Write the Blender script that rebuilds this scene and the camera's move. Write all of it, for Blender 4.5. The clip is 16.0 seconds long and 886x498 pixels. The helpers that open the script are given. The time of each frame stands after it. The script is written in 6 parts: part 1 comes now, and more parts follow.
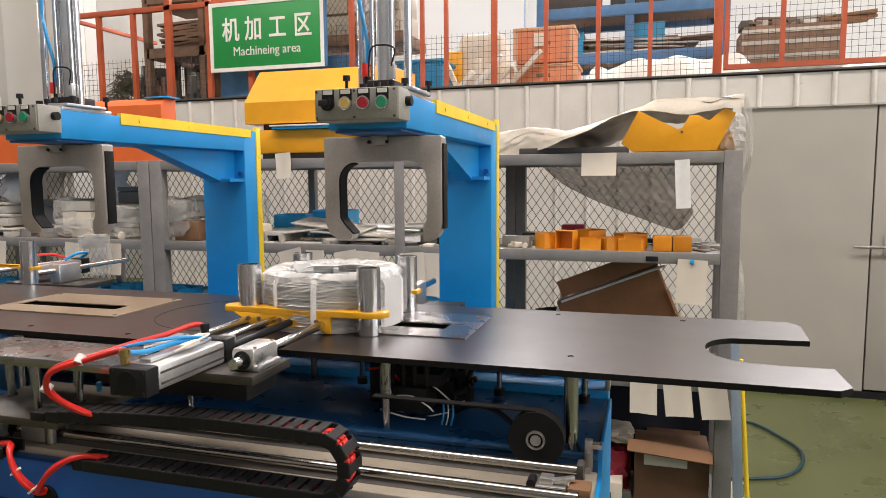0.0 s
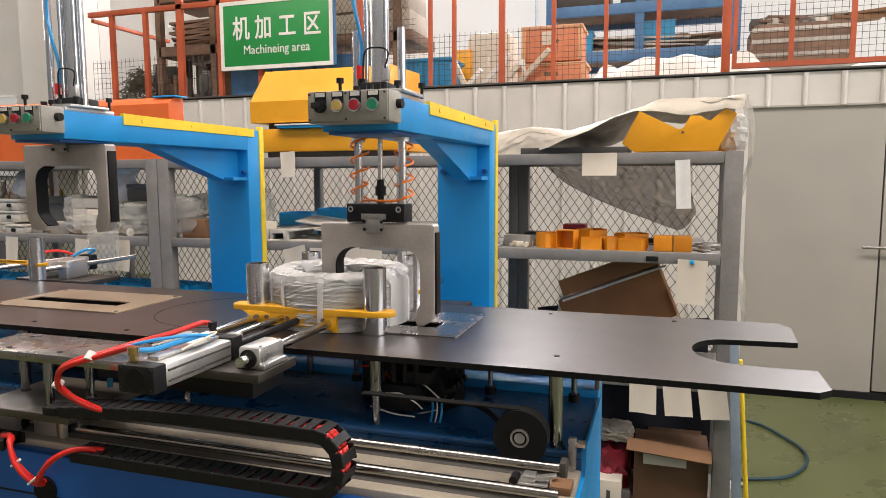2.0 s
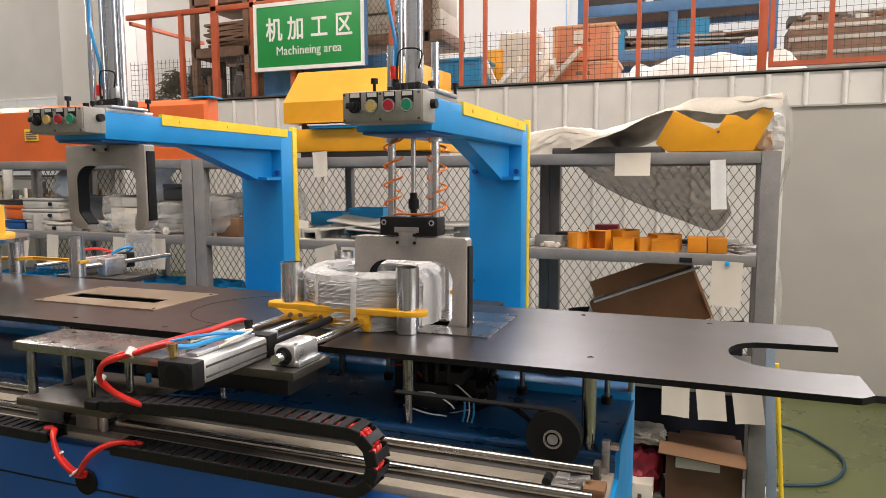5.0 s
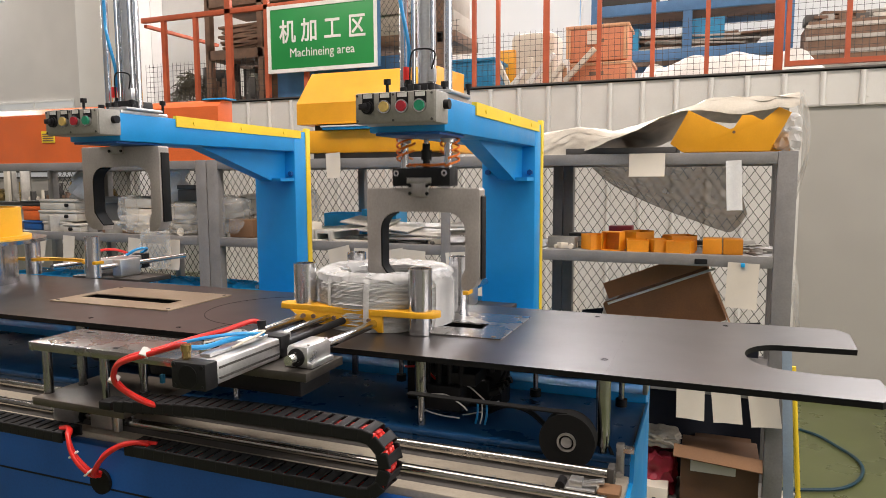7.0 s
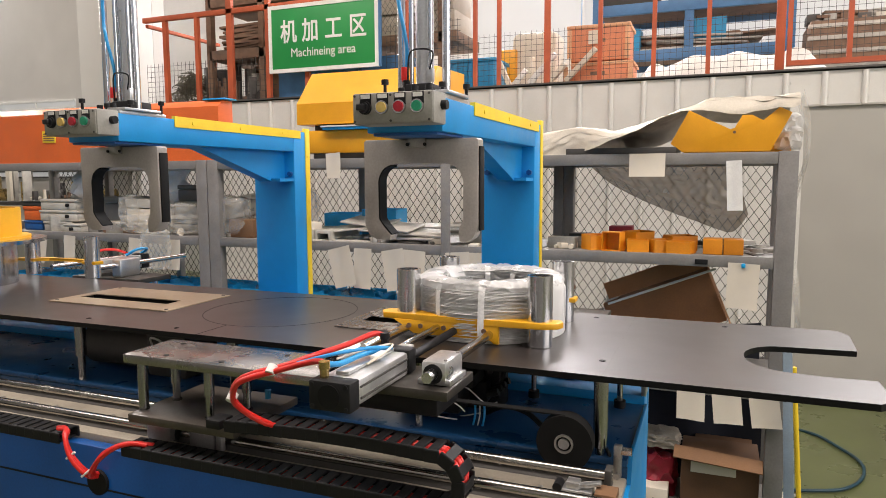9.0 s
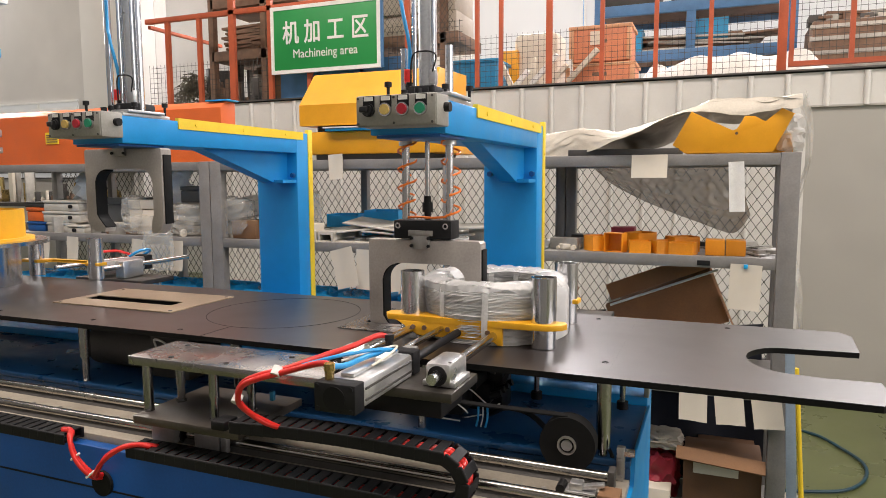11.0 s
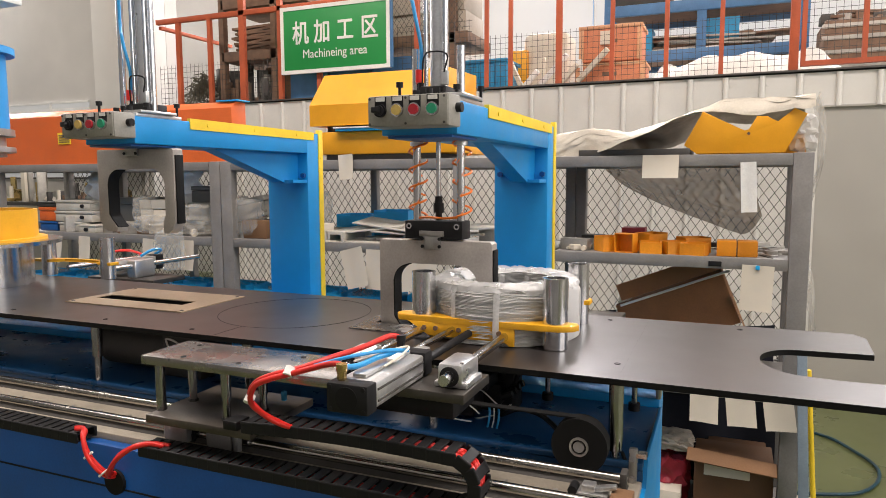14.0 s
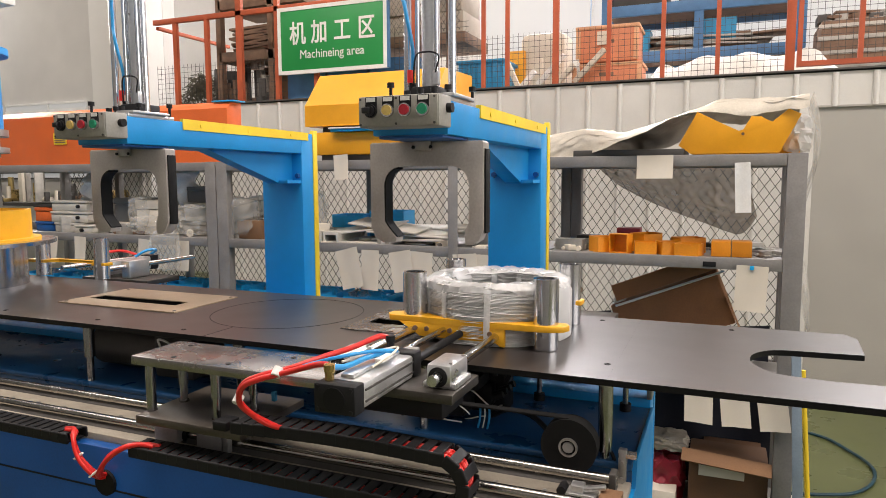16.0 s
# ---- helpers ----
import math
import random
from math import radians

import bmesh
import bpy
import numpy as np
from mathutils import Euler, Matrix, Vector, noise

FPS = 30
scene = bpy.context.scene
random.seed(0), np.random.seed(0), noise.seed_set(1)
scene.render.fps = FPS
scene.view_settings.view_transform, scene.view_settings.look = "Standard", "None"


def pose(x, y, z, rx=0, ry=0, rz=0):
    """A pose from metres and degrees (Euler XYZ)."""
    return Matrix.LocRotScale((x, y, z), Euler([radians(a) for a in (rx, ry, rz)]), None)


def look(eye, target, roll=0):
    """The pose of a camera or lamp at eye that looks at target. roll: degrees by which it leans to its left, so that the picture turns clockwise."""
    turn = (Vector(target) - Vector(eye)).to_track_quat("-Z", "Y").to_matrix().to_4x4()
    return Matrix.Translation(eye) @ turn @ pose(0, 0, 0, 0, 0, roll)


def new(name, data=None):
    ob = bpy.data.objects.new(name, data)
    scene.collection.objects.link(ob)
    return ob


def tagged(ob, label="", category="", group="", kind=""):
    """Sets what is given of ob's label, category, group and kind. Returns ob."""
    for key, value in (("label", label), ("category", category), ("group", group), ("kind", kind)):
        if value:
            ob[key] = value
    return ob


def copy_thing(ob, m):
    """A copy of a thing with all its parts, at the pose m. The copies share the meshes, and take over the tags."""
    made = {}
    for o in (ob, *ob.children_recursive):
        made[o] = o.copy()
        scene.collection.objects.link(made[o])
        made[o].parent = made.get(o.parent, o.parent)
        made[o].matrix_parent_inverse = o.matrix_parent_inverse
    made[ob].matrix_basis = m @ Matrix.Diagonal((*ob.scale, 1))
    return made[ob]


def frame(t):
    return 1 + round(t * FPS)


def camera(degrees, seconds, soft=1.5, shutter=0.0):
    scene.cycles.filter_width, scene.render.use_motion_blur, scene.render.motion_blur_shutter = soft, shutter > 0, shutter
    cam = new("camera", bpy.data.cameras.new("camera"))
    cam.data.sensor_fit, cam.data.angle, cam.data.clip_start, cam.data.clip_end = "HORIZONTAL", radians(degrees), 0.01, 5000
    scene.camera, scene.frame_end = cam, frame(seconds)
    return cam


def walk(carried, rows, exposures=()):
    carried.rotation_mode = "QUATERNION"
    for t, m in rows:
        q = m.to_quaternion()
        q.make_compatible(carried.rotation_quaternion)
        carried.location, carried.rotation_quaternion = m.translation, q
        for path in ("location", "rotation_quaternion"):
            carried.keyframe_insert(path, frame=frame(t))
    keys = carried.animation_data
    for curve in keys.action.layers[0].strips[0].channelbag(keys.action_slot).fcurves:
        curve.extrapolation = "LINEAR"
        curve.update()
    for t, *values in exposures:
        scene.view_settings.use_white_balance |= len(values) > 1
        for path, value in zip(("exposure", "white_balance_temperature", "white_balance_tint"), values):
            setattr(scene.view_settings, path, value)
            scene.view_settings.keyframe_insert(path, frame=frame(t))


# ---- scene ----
cam = camera(66.2, 16.0, soft=0.8, shutter=0.4)
PATH = [
    (0, (-0.063, 0.096, 1.6), (-0.641, 2.0, 1.397), -0.4),
    (0.5, (-0.024, 0.086, 1.598), (-0.611, 1.987, 1.391), -0.3),
    (1, (-0.011, 0.091, 1.603), (-0.608, 1.989, 1.393), -0.2),
    (1.5, (-0.012, 0.095, 1.606), (-0.619, 1.989, 1.393), -0.2),
    (2, (-0.005, 0.09, 1.609), (-0.62, 1.981, 1.398), -0.2),
    (2.5, (-0.004, 0.092, 1.611), (-0.63, 1.98, 1.399), -0.1),
    (3, (-0.004, 0.092, 1.609), (-0.641, 1.976, 1.398), -0.1),
    (3.5, (-0.01, 0.084, 1.612), (-0.659, 1.964, 1.402), -0.1),
    (4, (-0.012, 0.08, 1.611), (-0.673, 1.955, 1.401), -0.1),
    (6.5, (-0.018, 0.092, 1.609), (-0.746, 1.942, 1.399), -0.2),
    (7, (-0.017, 0.09, 1.609), (-0.746, 1.941, 1.401), -0.2),
    (7.5, (-0.018, 0.09, 1.613), (-0.751, 1.94, 1.403), -0.2),
    (8, (-0.018, 0.09, 1.612), (-0.75, 1.939, 1.403), -0.2),
    (8.5, (-0.016, 0.092, 1.612), (-0.75, 1.941, 1.403), -0.2),
    (9, (-0.009, 0.098, 1.611), (-0.744, 1.947, 1.402), -0.2),
    (11.5, (-0.012, 0.091, 1.615), (-0.753, 1.937, 1.408), -0.2),
    (12, (-0.014, 0.089, 1.615), (-0.758, 1.934, 1.409), -0.1),
    (12.5, (-0.016, 0.088, 1.618), (-0.761, 1.933, 1.41), -0.2),
    (13, (-0.017, 0.091, 1.617), (-0.77, 1.933, 1.409), -0.2),
    (13.5, (-0.018, 0.091, 1.616), (-0.772, 1.931, 1.408), -0.2),
    (14, (-0.018, 0.092, 1.616), (-0.78, 1.93, 1.408), -0.2),
    (14.5, (-0.017, 0.094, 1.616), (-0.78, 1.931, 1.408), -0.2),
    (15, (-0.015, 0.093, 1.618), (-0.78, 1.929, 1.41), -0.2),
    (15.5, (-0.007, 0.098, 1.619), (-0.771, 1.934, 1.411), -0.2),
    (16, (0.0, 0.1, 1.616), (-0.76, 1.939, 1.409), -0.2),
]
EXPOSURE = -0.12
walk(cam, [(t, look(e, g, r)) for t, e, g, r in PATH], [(0, EXPOSURE), (16, EXPOSURE)])

# ---- light: daylight lamps at unseen roof strips and high on the walls, added out of view ----
world = bpy.data.worlds.new("world")
scene.world = world
world.use_nodes = True
wn = world.node_tree
sky = wn.nodes.new("ShaderNodeTexSky")
sky.sky_type, sky.sun_disc, sky.sun_elevation, sky.sun_rotation = "NISHITA", False, radians(42), radians(160)
wn.nodes["Background"].inputs["Strength"].default_value = 0.12
wn.links.new(sky.outputs[0], wn.nodes["Background"].inputs["Color"])


def area(name, at, target, w, h, watts, colour):
    data = bpy.data.lights.new(name, "AREA")
    data.shape, data.size, data.size_y, data.energy, data.color = "RECTANGLE", w, h, watts, colour
    ob = new(name, data)
    ob.matrix_world = look(at, target)
    return ob


area("rooflight_lamp", (-1.5, 0.9, 6.85), (-1.5, 1.3, 0), 12, 1.6, 800, (1, 0.877, 0.80))
area("rooflight_lamp", (-1.5, 8.0, 6.85), (-1.5, 8.0, 0), 12, 1.6, 260, (1, 0.877, 0.80))
area("window_lamp", (6.85, 1.0, 3.6), (0, 1.6, 1.4), 7, 2.6, 330, (1, 0.9, 0.83))
# these three have no window: added before solid wall for the table's sheen
area("window_lamp", (-2.3, 9.36, 5.4), (-1.9, 1.6, 2.6), 2.0, 2.2, 900, (1, 0.95, 0.96))
area("window_lamp", (2.3, 9.36, 5.4), (1.6, 1.6, 2.6), 2.4, 2.2, 700, (1, 0.95, 0.96))
area("window_lamp", (-11.2, 6.85, 5.0), (-4, 1.6, 2.2), 1.6, 2.2, 500, (1, 0.95, 0.93))


# ---- materials ----
def shade(name, colour, rough=0.5, metal=0.0, var=0.12, scale=14.0, bump=0.05, stain=0.15, fine=160.0, stretch=(1, 1, 1),
          coat=0.0, random_tone=0.0, grain=0.08, rv=0.09, spec=0.5):
    """A surface with broad tone changes, stains and fine grain, in the thing's own metres."""
    m = bpy.data.materials.new(name)
    m.use_nodes = True
    nt = m.node_tree
    b = nt.nodes["Principled BSDF"]
    co = nt.nodes.new("ShaderNodeTexCoord")
    mp = nt.nodes.new("ShaderNodeMapping")
    mp.inputs["Scale"].default_value = stretch
    nt.links.new(co.outputs["Object"], mp.inputs[0])

    def tex(s, detail, rgh=0.55):
        n = nt.nodes.new("ShaderNodeTexNoise")
        n.inputs["Scale"].default_value, n.inputs["Detail"].default_value, n.inputs["Roughness"].default_value = s, detail, rgh
        nt.links.new(mp.outputs[0], n.inputs[0])
        return n.outputs["Fac"]

    def mul(a, lo, hi):
        r = nt.nodes.new("ShaderNodeMapRange")
        r.inputs["From Min"].default_value, r.inputs["From Max"].default_value = 0.28, 0.72
        r.inputs["To Min"].default_value, r.inputs["To Max"].default_value = lo, hi
        nt.links.new(a, r.inputs["Value"])
        return r.outputs[0]

    def times(a, c):
        n = nt.nodes.new("ShaderNodeMath")
        n.operation = "MULTIPLY"
        nt.links.new(a, n.inputs[0])
        nt.links.new(c, n.inputs[1])
        return n.outputs[0]

    broad, small, big = tex(scale, 5), tex(fine, 3), tex(scale * 0.22, 3)
    tone = times(times(mul(broad, 1 - var, 1 + var), mul(small, 1 - grain, 1 + grain)), mul(big, 1 - stain, 1 + stain * 0.6))
    if random_tone:
        oi = nt.nodes.new("ShaderNodeObjectInfo")
        r = nt.nodes.new("ShaderNodeMapRange")
        r.inputs["To Min"].default_value, r.inputs["To Max"].default_value = 1 - random_tone, 1 + random_tone
        nt.links.new(oi.outputs["Random"], r.inputs["Value"])
        tone = times(tone, r.outputs[0])
    mix = nt.nodes.new("ShaderNodeVectorMath")
    mix.operation = "SCALE"
    mix.inputs[0].default_value = colour
    nt.links.new(tone, mix.inputs["Scale"])
    nt.links.new(mix.outputs[0], b.inputs["Base Color"])
    nt.links.new(mul(broad, max(0.02, rough - rv), min(1, rough + rv)), b.inputs["Roughness"])
    b.inputs["Metallic"].default_value = metal
    b.inputs["Specular IOR Level"].default_value = spec
    b.inputs["Coat Weight"].default_value = coat
    b.inputs["Coat Roughness"].default_value = 0.25
    if bump:
        bp = nt.nodes.new("ShaderNodeBump")
        bp.inputs["Strength"].default_value, bp.inputs["Distance"].default_value = bump, 0.004
        nt.links.new(small, bp.inputs["Height"])
        nt.links.new(bp.outputs[0], b.inputs["Normal"])
    return m


M = dict(
    blue=shade("blue_paint", (0.005, 0.265, 0.64), 0.42, var=0.06, stain=0.08, bump=0.06, grain=0.03),
    # frame blue made darker: the shade low on the base is in this colour
    shaded_blue=shade("shaded_blue_paint", (0.004, 0.075, 0.29), 0.4, var=0.08, stain=0.15, bump=0.05),
    # deck blue with the shade under the table put into it
    deck=shade("shaded_deck_blue", (0.010, 0.062, 0.17), 0.32, var=0.15, stain=0.3, bump=0.05),
    navy=shade("dark_blue_paint", (0.006, 0.075, 0.26), 0.45, var=0.1, stain=0.15),
    yellow=shade("yellow_paint", (0.82, 0.42, 0.015), 0.42, var=0.06, stain=0.1, grain=0.03),
    safety=shade("safety_yellow", (0.88, 0.62, 0.03), 0.5, var=0.08, stain=0.15, grain=0.03),
    hood=shade("hood_yellow", (0.82, 0.37, 0.015), 0.36, var=0.05, stain=0.08, grain=0.02),
    orange=shade("orange_paint", (0.68, 0.13, 0.025), 0.45, var=0.06, stain=0.12),
    rail=shade("red_oxide_paint", (0.43, 0.085, 0.03), 0.55, var=0.12, stain=0.25),
    black_plate=shade("black_plate", (0.024, 0.020, 0.019), 0.35, var=0.12, stain=0.25, scale=6, bump=0.0, grain=0.06, coat=0.35, rv=0.025),
    black=shade("black_plastic", (0.010, 0.010, 0.011), 0.55, var=0.15, spec=0.25),
    rubber=shade("rubber", (0.009, 0.009, 0.009), 0.75, var=0.2, spec=0.2),
    chrome=shade("bright_steel", (0.62, 0.62, 0.63), 0.2, 1.0, var=0.05, stain=0.1, bump=0.02, stretch=(1, 1, 0.05)),
    shaft=shade("ground_shaft", (0.42, 0.40, 0.37), 0.22, 1.0, var=0.08, stain=0.2, bump=0.02),
    post_steel=shade("turned_steel", (0.36, 0.36, 0.37), 0.2, 1.0, var=0.06, stain=0.15, bump=0.02),
    steel=shade("milled_steel", (0.42, 0.405, 0.39), 0.42, 0.9, var=0.12, stain=0.2, stretch=(3, 1, 1)),
    plate=shade("brushed_plate", (0.34, 0.325, 0.315), 0.27, 0.9, var=0.06, stain=0.2, scale=8),
    bed=shade("machined_bed", (0.37, 0.33, 0.265), 0.45, 0.25, var=0.16, stain=0.3, scale=9),
    tan=shade("tan_plate", (0.40, 0.32, 0.22), 0.36, 0.45, var=0.12, stain=0.25, scale=9),
    block_steel=shade("grey_bearing_steel", (0.34, 0.325, 0.32), 0.42, 0.5, var=0.1, stain=0.2),
    swarf=shade("olive_wire", (0.11, 0.10, 0.065), 0.6, 0.2, var=0.25, stain=0.3),
    pale_carton=shade("pale_cardboard", (0.36, 0.32, 0.265), 0.8, var=0.08, stain=0.15, random_tone=0.18),
    worn_steel=shade("worn_brown_steel", (0.105, 0.09, 0.075), 0.38, 0.5, var=0.15, stain=0.3),
    dark_steel=shade("dark_steel", (0.075, 0.068, 0.06), 0.45, 0.7, var=0.2, stain=0.3),
    gripper=shade("grey_cast_plate", (0.45, 0.415, 0.38), 0.5, 0.25, var=0.1, stain=0.25, scale=12, bump=0.1),
    alu=shade("aluminium", (0.66, 0.66, 0.66), 0.34, 0.9, var=0.05, stain=0.08, bump=0.03),
    box=shade("grey_enamel", (0.29, 0.28, 0.25), 0.55, var=0.05, stain=0.1, bump=0.1),
    knob_black=shade("knob_black", (0.012, 0.012, 0.014), 0.35),
    knob_yellow=shade("knob_yellow", (0.62, 0.44, 0.13), 0.4),
    knob_red=shade("knob_red", (0.45, 0.02, 0.035), 0.4),
    knob_green=shade("knob_green", (0.02, 0.28, 0.15), 0.4),
    paper=shade("paper", (0.66, 0.60, 0.50), 0.8, var=0.04, stain=0.12, scale=8, grain=0.015),
    white=shade("white_label", (0.78, 0.77, 0.74), 0.7, var=0.04),
    red_hose=shade("red_hose", (0.62, 0.02, 0.015), 0.35, var=0.06),
    blue_hose=shade("blue_hose", (0.02, 0.28, 0.62), 0.35),
    orange_hose=shade("orange_hose", (0.85, 0.20, 0.02), 0.35),
    wire=shade("coated_wire", (0.63, 0.63, 0.62), 0.4, 0.1, var=0.25, stain=0.15, stretch=(1, 1, 9), scale=22),
    film=shade("white_film", (0.86, 0.86, 0.85), 0.4, var=0.08, scale=30, bump=0.3),
    shelf=shade("grey_shelf_paint", (0.215, 0.205, 0.195), 0.5, var=0.1, stain=0.2),
    mesh=shade("mesh_wire", (0.06, 0.055, 0.05), 0.55, 0.3, var=0.1),
    siding=shade("white_siding", (0.60, 0.585, 0.55), 0.38, var=0.05, stain=0.12, scale=5, bump=0.04),
    panel=shade("grey_panel", (0.37, 0.355, 0.32), 0.5, var=0.04, stain=0.1, scale=3, bump=0.03),
    plaster=shade("plaster", (0.54, 0.52, 0.49), 0.85, var=0.05, stain=0.14, scale=2.5, bump=0.15),
    wall_white=shade("white_wall", (0.64, 0.62, 0.585), 0.85, var=0.04, stain=0.1, scale=2, bump=0.1),
    floor=shade("green_epoxy", (0.112, 0.130, 0.048), 0.3, var=0.12, stain=0.3, scale=3, bump=0.03),
    concrete=shade("concrete", (0.38, 0.36, 0.33), 0.85, var=0.12, stain=0.25, scale=4, bump=0.2),
    card_red=shade("reddish_cardboard", (0.30, 0.135, 0.06), 0.8, var=0.1, stain=0.15),
    crate_rim=shade("pale_crate_rim", (0.62, 0.33, 0.18), 0.6, var=0.1, stain=0.2),
    pale_box=shade("pale_grey_enamel", (0.50, 0.47, 0.41), 0.5, var=0.06, stain=0.15),
    mid_grey=shade("mid_grey_enamel", (0.13, 0.13, 0.125), 0.5, var=0.08, stain=0.15),
    edge_black=shade("dull_black_edge", (0.008, 0.008, 0.008), 0.6, spec=0.15),
    card=shade("cardboard", (0.19, 0.10, 0.048), 0.85, var=0.08, stain=0.15),
    # darker than card_red: the shade low in the shelving is in the colour
    card_shaded=shade("shaded_cardboard", (0.13, 0.065, 0.032), 0.8, var=0.12, stain=0.2),
    orange_yellow=shade("orange_yellow_paint", (0.74, 0.27, 0.012), 0.4, var=0.08, stain=0.15, random_tone=0.2),
    tarp=shade("cream_tarp", (0.52, 0.475, 0.395), 0.6, var=0.1, stain=0.2, scale=10, bump=0.2),
    crate=shade("terracotta_crate", (0.60, 0.22, 0.11), 0.6, var=0.08, stain=0.2),
    bluebin=shade("blue_bin", (0.015, 0.22, 0.42), 0.45, var=0.1),
    cyanbin=shade("cyan_bin", (0.012, 0.38, 0.78), 0.4, var=0.1),
    rack=shade("rack_blue", (0.06, 0.16, 0.32), 0.5, var=0.12, stain=0.2),
    bag=shade("white_sack", (0.56, 0.545, 0.50), 0.75, var=0.06, stain=0.15, scale=6, bump=0.4),
    rust=shade("rusty_brown", (0.19, 0.115, 0.075), 0.75, var=0.25, stain=0.35),
    sign=shade("sign_green", (0.012, 0.26, 0.055), 0.5, var=0.05, stain=0.08, scale=3),
    scrap=shade("grey_scrap", (0.42, 0.40, 0.36), 0.55, 0.3, var=0.2, stain=0.3, random_tone=0.3),
    scrap_dark=shade("dark_scrap", (0.07, 0.065, 0.06), 0.6, 0.2, var=0.2, random_tone=0.3),
    red=shade("red_plastic", (0.27, 0.014, 0.03), 0.5),
    teal_hose=shade("teal_hose", (0.005, 0.045, 0.07), 0.4),
    pale_bar=shade("blue_grey_bar", (0.22, 0.28, 0.34), 0.5),
    dark_wall=shade("dark_wall", (0.16, 0.155, 0.15), 0.8, var=0.1, stain=0.2, scale=2),
    dark_cloth=shade("near_black_backing", (0.012, 0.014, 0.024), 0.9),
    pale_steel=shade("pale_steel", (0.55, 0.52, 0.46), 0.45, 0.2, var=0.1, stain=0.2),
    brass=shade("brass", (0.55, 0.40, 0.16), 0.3, 1.0),
)


def clear(name, colour, rough, alpha):
    m = bpy.data.materials.new(name)
    m.use_nodes = True
    b = m.node_tree.nodes["Principled BSDF"]
    b.inputs["Base Color"].default_value = (*colour, 1)
    b.inputs["Roughness"].default_value = rough
    b.inputs["Alpha"].default_value = alpha
    return m


M["coil_film"] = clear("clear_white_film", (0.85, 0.85, 0.84), 0.3, 0.3)
M["wrap_film"] = clear("thin_white_film", (0.85, 0.85, 0.84), 0.3, 0.5)
M["plastic_film"] = clear("clear_film", (0.72, 0.70, 0.64), 0.16, 0.3)
M["dull_film"] = shade("dusty_film", (0.20, 0.14, 0.088), 0.32, var=0.2, stain=0.35, scale=5, fine=24, bump=0.5, grain=0.05)
M["dull_film"].node_tree.nodes["Principled BSDF"].inputs["Alpha"].default_value = 0.72


# ---- mesh helpers; all places are given in the world, parts are stored relative to their thing's base ----
BASE = {}


def thing(name, at, label, category, group="", kind=""):
    ob = new(name)
    ob.empty_display_size = 0.05
    ob.location = at
    BASE[ob] = Vector(at)
    return tagged(ob, label, category, group, kind)


def mesh_from(bm, material, base, smooth=True):
    me = bpy.data.meshes.new("mesh")
    bmesh.ops.recalc_face_normals(bm, faces=bm.faces)
    bmesh.ops.translate(bm, verts=bm.verts, vec=-base)
    bm.to_mesh(me)
    bm.free()
    me.materials.append(material)
    if smooth:
        me.shade_smooth()
        me.set_sharp_from_angle(angle=radians(38))
    return me


def part(name, bm, material, parent, label=""):
    base = BASE[parent]
    ob = new(name, mesh_from(bm, material, base))
    ob.parent = parent
    BASE[ob] = base
    return tagged(ob, label)


def solo(name, bm, material, at, label, category, group="", kind=""):
    """A thing that is one mesh."""
    ob = new(name, mesh_from(bm, material, Vector(at)))
    ob.location = at
    BASE[ob] = Vector(at)
    return tagged(ob, label, category, group, kind)


def fixed(name, bm, material, label=""):
    ob = new(name, mesh_from(bm, material, Vector((0, 0, 0))))
    BASE[ob] = Vector((0, 0, 0))
    return tagged(ob, label, "", "", "structure")


def box(lo, hi, bevel=0.0, bm=None, turn=None):
    """A block between two corners; turn: a matrix about its middle."""
    bm = bm or bmesh.new()
    lo, hi = Vector(lo), Vector(hi)
    mid, half = (lo + hi) / 2, (hi - lo) / 2
    made = bmesh.ops.create_cube(bm, size=2)["verts"]
    for v in made:
        v.co = Vector((v.co.x * half.x, v.co.y * half.y, v.co.z * half.z))
    if bevel:
        edges = list({e for v in made for e in v.link_edges})
        made = list({v for f in bmesh.ops.bevel(bm, geom=edges, offset=bevel, segments=2, affect="EDGES", profile=0.5)["faces"] for v in f.verts} | {v for v in made if v.is_valid})
    for v in made:
        v.co = (turn @ v.co if turn else v.co) + mid
    return bm


def rod(a, b, r, seg=16, bm=None, r2=None):
    bm = bm or bmesh.new()
    a, b = Vector(a), Vector(b)
    m = Matrix.Translation((a + b) / 2) @ (b - a).to_track_quat("Z", "Y").to_matrix().to_4x4()
    bmesh.ops.create_cone(bm, cap_ends=True, segments=seg, radius1=r, radius2=r if r2 is None else r2, depth=(b - a).length, matrix=m)
    return bm


def pipe(a, b, r, hole, seg=24, bm=None):
    """A tube with a bore."""
    bm = bm or bmesh.new()
    a, b = Vector(a), Vector(b)
    q = (b - a).to_track_quat("Z", "Y")
    rings = []
    for at, rad in ((a, r), (b, r), (b, hole), (a, hole)):
        rings.append([bm.verts.new(at + q @ Vector((rad * math.cos(2 * math.pi * k / seg), rad * math.sin(2 * math.pi * k / seg), 0))) for k in range(seg)])
    for i in range(4):
        p, n = rings[i], rings[(i + 1) % 4]
        for k in range(seg):
            bm.faces.new((p[k], p[(k + 1) % seg], n[(k + 1) % seg], n[k]))
    return bm


